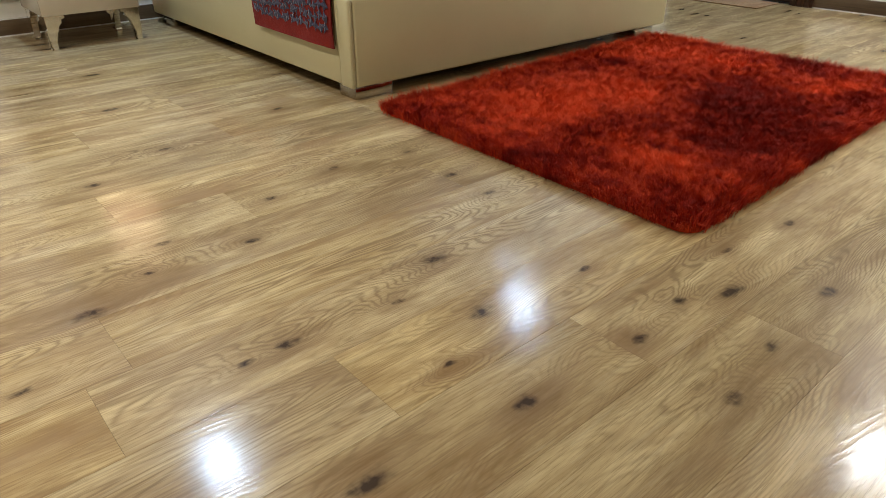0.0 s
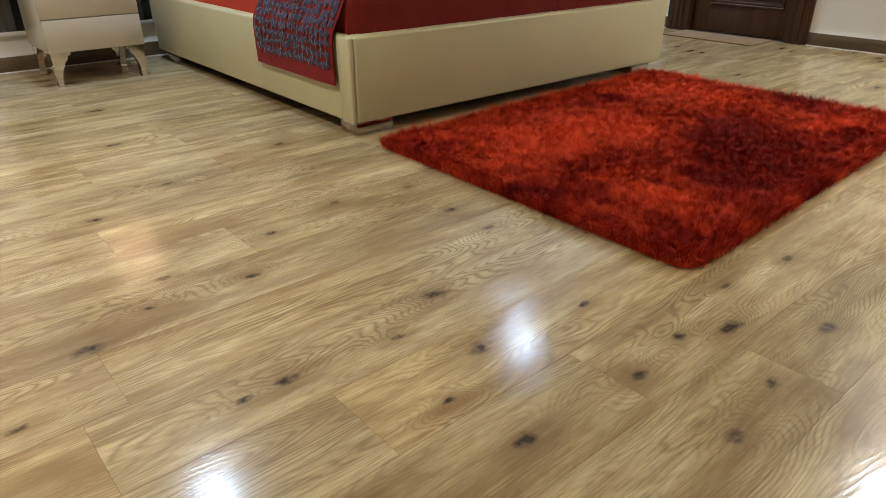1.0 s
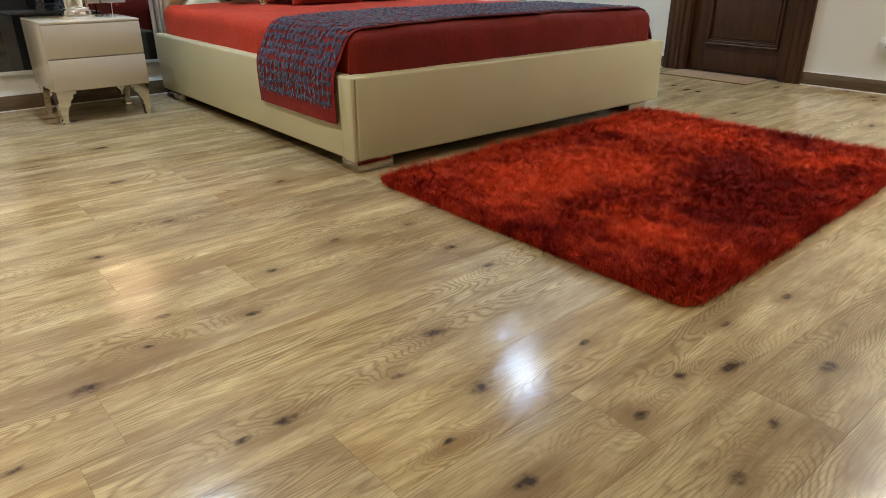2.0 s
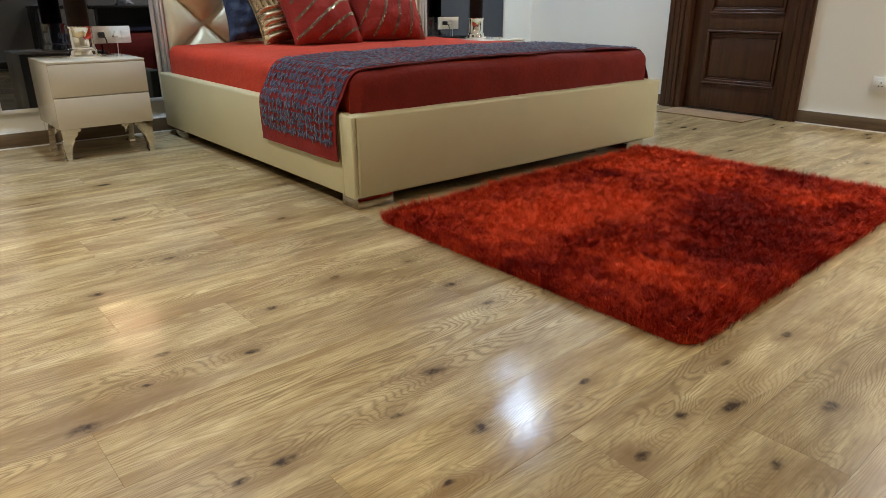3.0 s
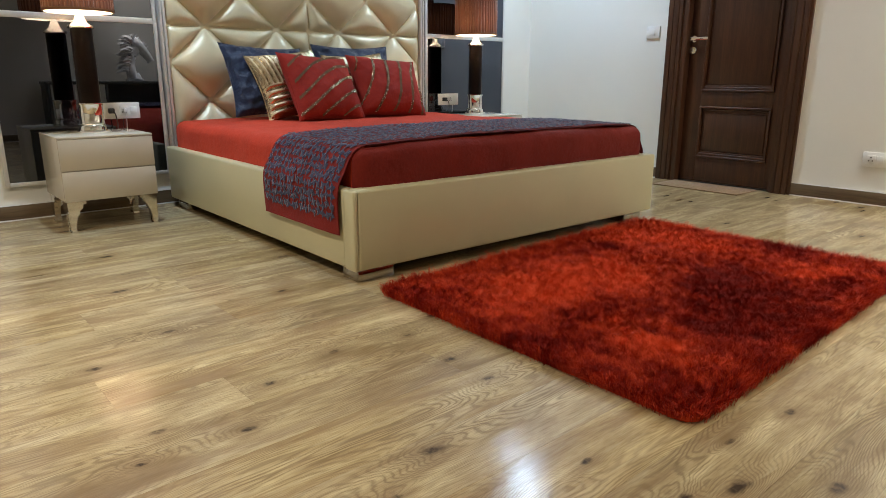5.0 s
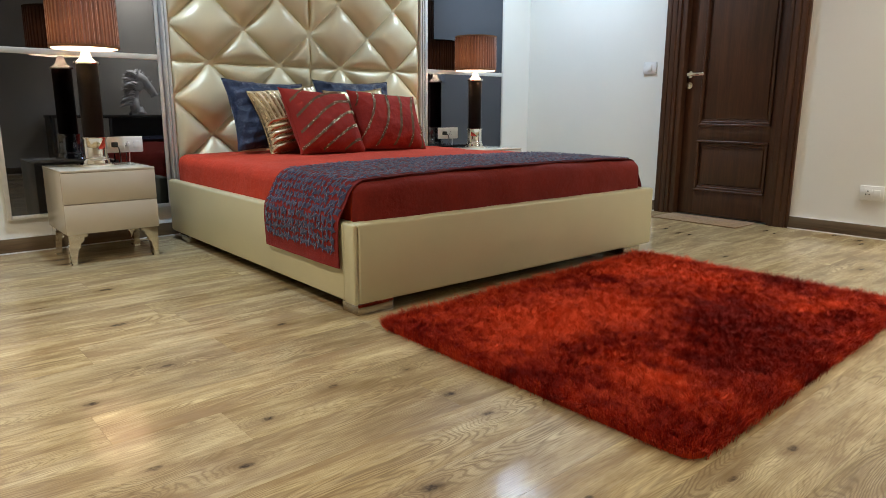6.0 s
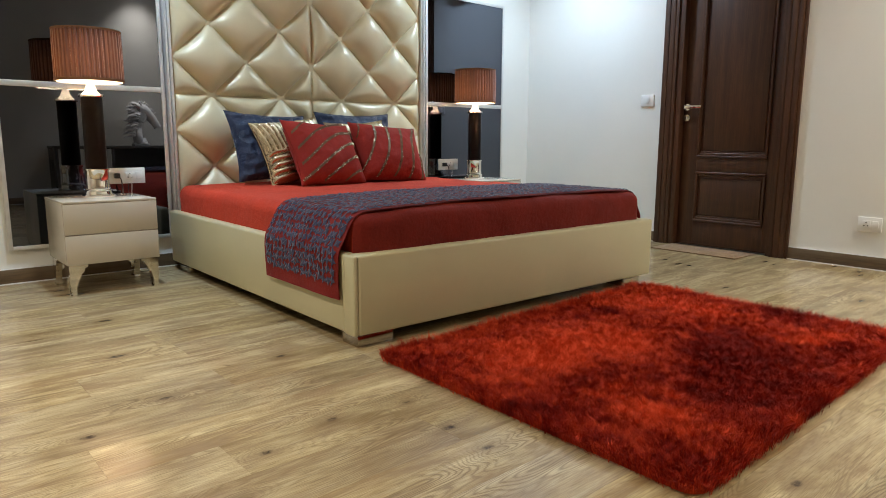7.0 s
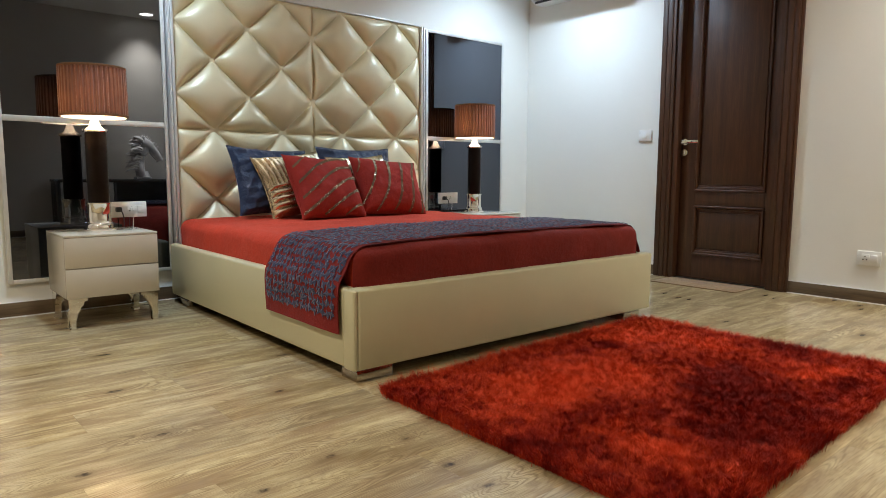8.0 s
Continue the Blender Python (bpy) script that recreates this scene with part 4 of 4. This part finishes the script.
def pile(count):
    """Leaning strands, three points each side, combed by a slow swirl."""
    r = np.random.RandomState(4)
    x, y = r.uniform(-RW / 2, RW / 2, count), r.uniform(-RD / 2, RD / 2, count)
    cx, cy = np.abs(x) - (RW / 2 - 0.06), np.abs(y) - (RD / 2 - 0.06)
    keep = ~((cx > 0) & (cy > 0) & (cx ** 2 + cy ** 2 > 0.055 ** 2))
    x, y = x[keep], y[keep]
    n = len(x)
    x, y = x + r.normal(0, 0.007, n), y + r.normal(0, 0.007, n)
    f = lambda a, b, c: np.sin(a * x + b * y + c)
    swirl = 2.2 * f(5.1, 2.3, 0.4) + 1.7 * f(-3.2, 6.7, 2.0) + 1.2 * f(9.5, -7.3, 1.0) + 0.9 * f(-13, -11, 4.0) + 0.7 * f(21, 8, 0.3) + 0.6 * f(-9, 24, 1.3)
    ang = 0.5 * swirl + r.normal(0, 1.9, n)
    lean = np.clip(0.42 + 0.30 * f(7.7, 4.4, 3.3) * f(-4.1, 8.8, 0.7) + r.normal(0, 0.12, n), 0.05, 1.2)
    size = r.uniform(0.024, 0.040, n)
    # strands at the rim spill outwards
    rim = np.maximum(np.abs(x) / (RW / 2), 1 - (RD / 2 - np.abs(y)) / (RW / 2)) > 0.955
    ang = np.where(rim, np.arctan2(y * (np.abs(y) > RD / 2 - 0.05), x * (np.abs(x) > RW / 2 - 0.05)) + r.normal(0, 0.7, n), ang)
    lean, size = np.where(rim, np.clip(lean + 0.15, 0.3, 1.0), lean), np.where(rim, size * r.uniform(0.6, 1.5, n), size)
    dx, dy = np.cos(ang), np.sin(ang)
    wide = r.uniform(0.00035, 0.0007, n)
    turn = r.uniform(0, math.pi, n)
    sx, sy = np.cos(turn) * wide, np.sin(turn) * wide
    # strands gather into tufts with a common tip
    cell = 0.017
    gx, gy = np.floor(x / cell).astype(int), np.floor(y / cell).astype(int)
    pick = ((gx * 73856093) ^ (gy * 19349663)) % 4096
    tuft_x, tuft_y = r.normal(0, 0.010, 4096)[pick], r.normal(0, 0.010, 4096)[pick]
    size = size * r.uniform(0.7, 1.2, 4096)[pick]
    pull_x, pull_y = ((gx + 0.5) * cell - x) * 0.75 + tuft_x, ((gy + 0.5) * cell - y) * 0.75 + tuft_y
    h, l = np.cos(lean) * size, np.sin(lean) * size * 0.8
    z0 = np.full(n, 0.006)
    verts = np.stack([
        np.stack([x - sx, y - sy, z0], 1), np.stack([x + sx, y + sy, z0], 1),
        np.stack([x - sx + dx * l * 0.35, y - sy + dy * l * 0.35, z0 + h * 0.6], 1), np.stack([x + sx + dx * l * 0.35, y + sy + dy * l * 0.35, z0 + h * 0.6], 1),
        np.stack([x + dx * l + pull_x, y + dy * l + pull_y, np.maximum(z0 + h * 0.95, 0.004)], 1)], 1).reshape(-1, 3)
    verts[:, 0] += SKEW * verts[:, 1]
    base = np.arange(n)[:, None] * 5
    quads, tris = (base + np.array([[0, 1, 3, 2]])).tolist(), (base + np.array([[2, 3, 4]])).tolist()
    data = bpy.data.meshes.new("shag_surface")
    data.from_pydata(verts.tolist(), [], quads + tris)
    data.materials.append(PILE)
    return data


strands = new("shag_surface", pile(500000))
strands.parent = rug
strands["kind"] = "stuff"

# ---- air conditioner high on the wall ----
ac = thing("air_conditioner", pose(X1, 3.62, 2.285), "white split air conditioner high on the wall", "air conditioner")
prof = [(0.0, 0.0), (-0.12, -0.004), (-0.185, 0.03), (-0.205, 0.09), (-0.200, 0.25), (-0.17, 0.285), (0.0, 0.29)]
bm = extrude(prof, 0.92, None, lambda u, v, k: (u, k - 0.46, v))
bmesh.ops.bevel(bm, geom=list(bm.edges), offset=0.008, segments=2, affect="EDGES")
part("body", bm, AC_WHITE, ac)
part("outlet_slot", cube(-0.165, -0.075, -0.42, 0.42, -0.004, 0.012), DARK_PLASTIC, ac, "dark air outlet")
part("flap", cube(-0.160, -0.090, -0.415, 0.415, -0.011, -0.006, bevel=0.002), AC_WHITE, ac)

# ---- console and statue at the wall behind the camera ----
con = thing("console", pose(1.72, Y0 + 0.016, 0), "long charcoal lacquered console with drawers and a niche", "console")
cw, cd, ct = 1.60, 0.40, 0.70
part("top", cube(-0.01, cw + 0.01, 0.0, cd + 0.01, ct - 0.03, ct, bevel=0.003), CONSOLE, con)
part("back_panel", cube(0.03, cw - 0.03, 0.0, 0.02, 0.10, ct - 0.03), CONSOLE, con)
part("bottom", cube(0.03, cw - 0.03, 0.02, cd, 0.10, 0.13), CONSOLE, con)
for x in (0.0, 0.62, cw - 0.03):
    part("side_panel", cube(x, x + 0.03, 0.0, cd, 0.0, ct - 0.03, bevel=0.002), CONSOLE, con)
for z0, z1 in ((0.13, 0.40), (0.404, ct - 0.034)):
    part("drawer_front", cube(0.032, 0.618, cd - 0.022, cd - 0.002, z0, z1, bevel=0.003), REAR_PAINT, con, "grey drawer front")
part("shelf", cube(0.652, cw - 0.032, 0.02, cd - 0.02, 0.40, 0.42), CONSOLE, con)


def horse_statue(m):
    """A horse's head with a flaring mane on a small plinth: one plain shape."""
    bm = cube(-0.09, 0.09, -0.06, 0.06, 0.0, 0.03, bevel=0.006)
    neck = spline([(-0.02, 0, 0.03), (-0.03, 0, 0.12), (-0.025, 0, 0.22), (0.0, 0, 0.32), (0.05, 0, 0.40)], 6)
    k = len(neck)
    tube(neck, [(0.055 - 0.010 * i / k, 0.085 - 0.03 * i / k + 0.012 * math.sin(9 * i / k)) for i in range(k)], 14, bm)
    head = spline([(0.0, 0, 0.445), (0.07, 0, 0.425), (0.14, 0, 0.345), (0.195, 0, 0.265), (0.212, 0, 0.225)], 6)
    k = len(head)
    tube(head, [(0.052 - 0.022 * i / k, 0.078 - 0.046 * i / k + (0.010 if i > k * 0.8 else 0)) for i in range(k)], 14, bm)
    for y in (-0.03, 0.03):
        tube([(0.02, y, 0.49), (0.015, y * 1.2, 0.525), (0.03, y * 1.3, 0.555)], [0.018, 0.014, 0.002], 8, bm)
    r = random.Random(2)
    for i in range(54):
        t = (i + 0.5) / 54
        a = Vector((-0.055 + 0.07 * t, r.uniform(-0.04, 0.04), 0.12 + 0.37 * t))
        out = Vector((-0.07 - 0.09 * r.random(), r.uniform(-0.03, 0.03), -0.03 + 0.10 * r.random() * t))
        tube(spline([a, a + out * 0.5 + Vector((0, 0, 0.018)), a + out], 4), [0.026, 0.025, 0.024, 0.022, 0.020, 0.017, 0.013, 0.008, 0.003], 6, bm)
    for i in range(9):
        a = Vector((0.05 + 0.012 * i, r.uniform(-0.02, 0.02), 0.47 - 0.014 * i))
        b = a + Vector((0.03 + 0.03 * r.random(), r.uniform(-0.03, 0.03), 0.05 + 0.03 * r.random()))
        tube([a, (a + b) / 2 + Vector((-0.008, 0, 0.008)), b], [0.016, 0.012, 0.002], 6, bm)
    lathe([(0.0, 0.03), (0.085, 0.03), (0.075, 0.06), (0.058, 0.10), (0.0, 0.10)], 20, bm)
    ob = obj("horse_statue", bm, SILVER)
    ob.matrix_basis = m
    return tagged(ob, "silver horse head statue on the console", "statue")


horse_statue(pose(2.75, Y0 + 0.22, 0.70, 0, 0, 0) @ Matrix.Scale(1.05, 4))

# ---- ceiling downlights ----
# the fitting at x -0.6 goes with the added fill lamp, out of view
for x, y, colour, watts, spread in DOWNLIGHTS:
    d = thing("downlight", pose(x, y, TOP), "round white recessed ceiling downlight, lit", "downlight", "ceiling downlights")
    part("rim", lathe([(0.081, 0.0), (0.081, -0.006), (0.094, -0.006), (0.098, -0.002), (0.098, 0.0)], 32), WHITE_PLASTIC, d)
    part("lens", lathe([(0.0, -0.002), (0.080, -0.002), (0.080, 0.0), (0.0, 0.0)], 32), LENS_WARM if colour == WARM else LENS, d, "glowing lens")

# ---- floor of separate boards ----
floor = obj("floor", cube(X0 - 0.1, X1 + 0.1, Y0 - 0.1, Y1 + 0.1, -0.06, -0.012), SUBFLOOR, False)
tagged(floor, "oak laminate floor boards with knots, satin finish", "floor", kind="structure")
PW, PL, GAP = 0.194, 1.285, 0.0002
boards = {}


def board_mesh(length):
    """A board with eased long edges; shared by all boards of one length."""
    key = round(length, 3)
    if key not in boards:
        bm = bmesh.new()
        box(bm, GAP / 2, length - GAP / 2, GAP / 2, PW - GAP / 2, -0.012, 0.0)
        top = [e for e in bm.edges if all(v.co.z > -0.001 for v in e.verts)]
        bmesh.ops.bevel(bm, geom=top, offset=0.0004, segments=1, affect="EDGES")
        data = bpy.data.meshes.new("plank")
        bm.to_mesh(data)
        bm.free()
        data.materials.append(OAK)
        boards[key] = data
    return boards[key]


rng = random.Random(11)
# x of a joint in the rows seen best, by row; the other rows step on at random
JOINTS = {0: 1.14, 1: 0.872, 2: 0.47, 4: 0.197, 5: 1.137, 6: 0.627, 7: 0.36, 9: 0.843, 10: 0.46}
row = -7
while 0.256 + row * PW < Y1 + 0.03:
    y = 0.256 + row * PW
    start = JOINTS.get(row, rng.uniform(0, PL))
    x = start - PL * math.ceil((start - X0) / PL)
    while x < X1 + 0.03:
        x0, x1 = max(x, X0 - 0.02), min(x + PL, X1 + 0.02)
        if x1 - x0 > 0.03:
            ob = new("plank", board_mesh(x1 - x0))
            ob.parent = floor
            ob.matrix_basis = pose(x0, y, 0)
        x += PL
    row += 1
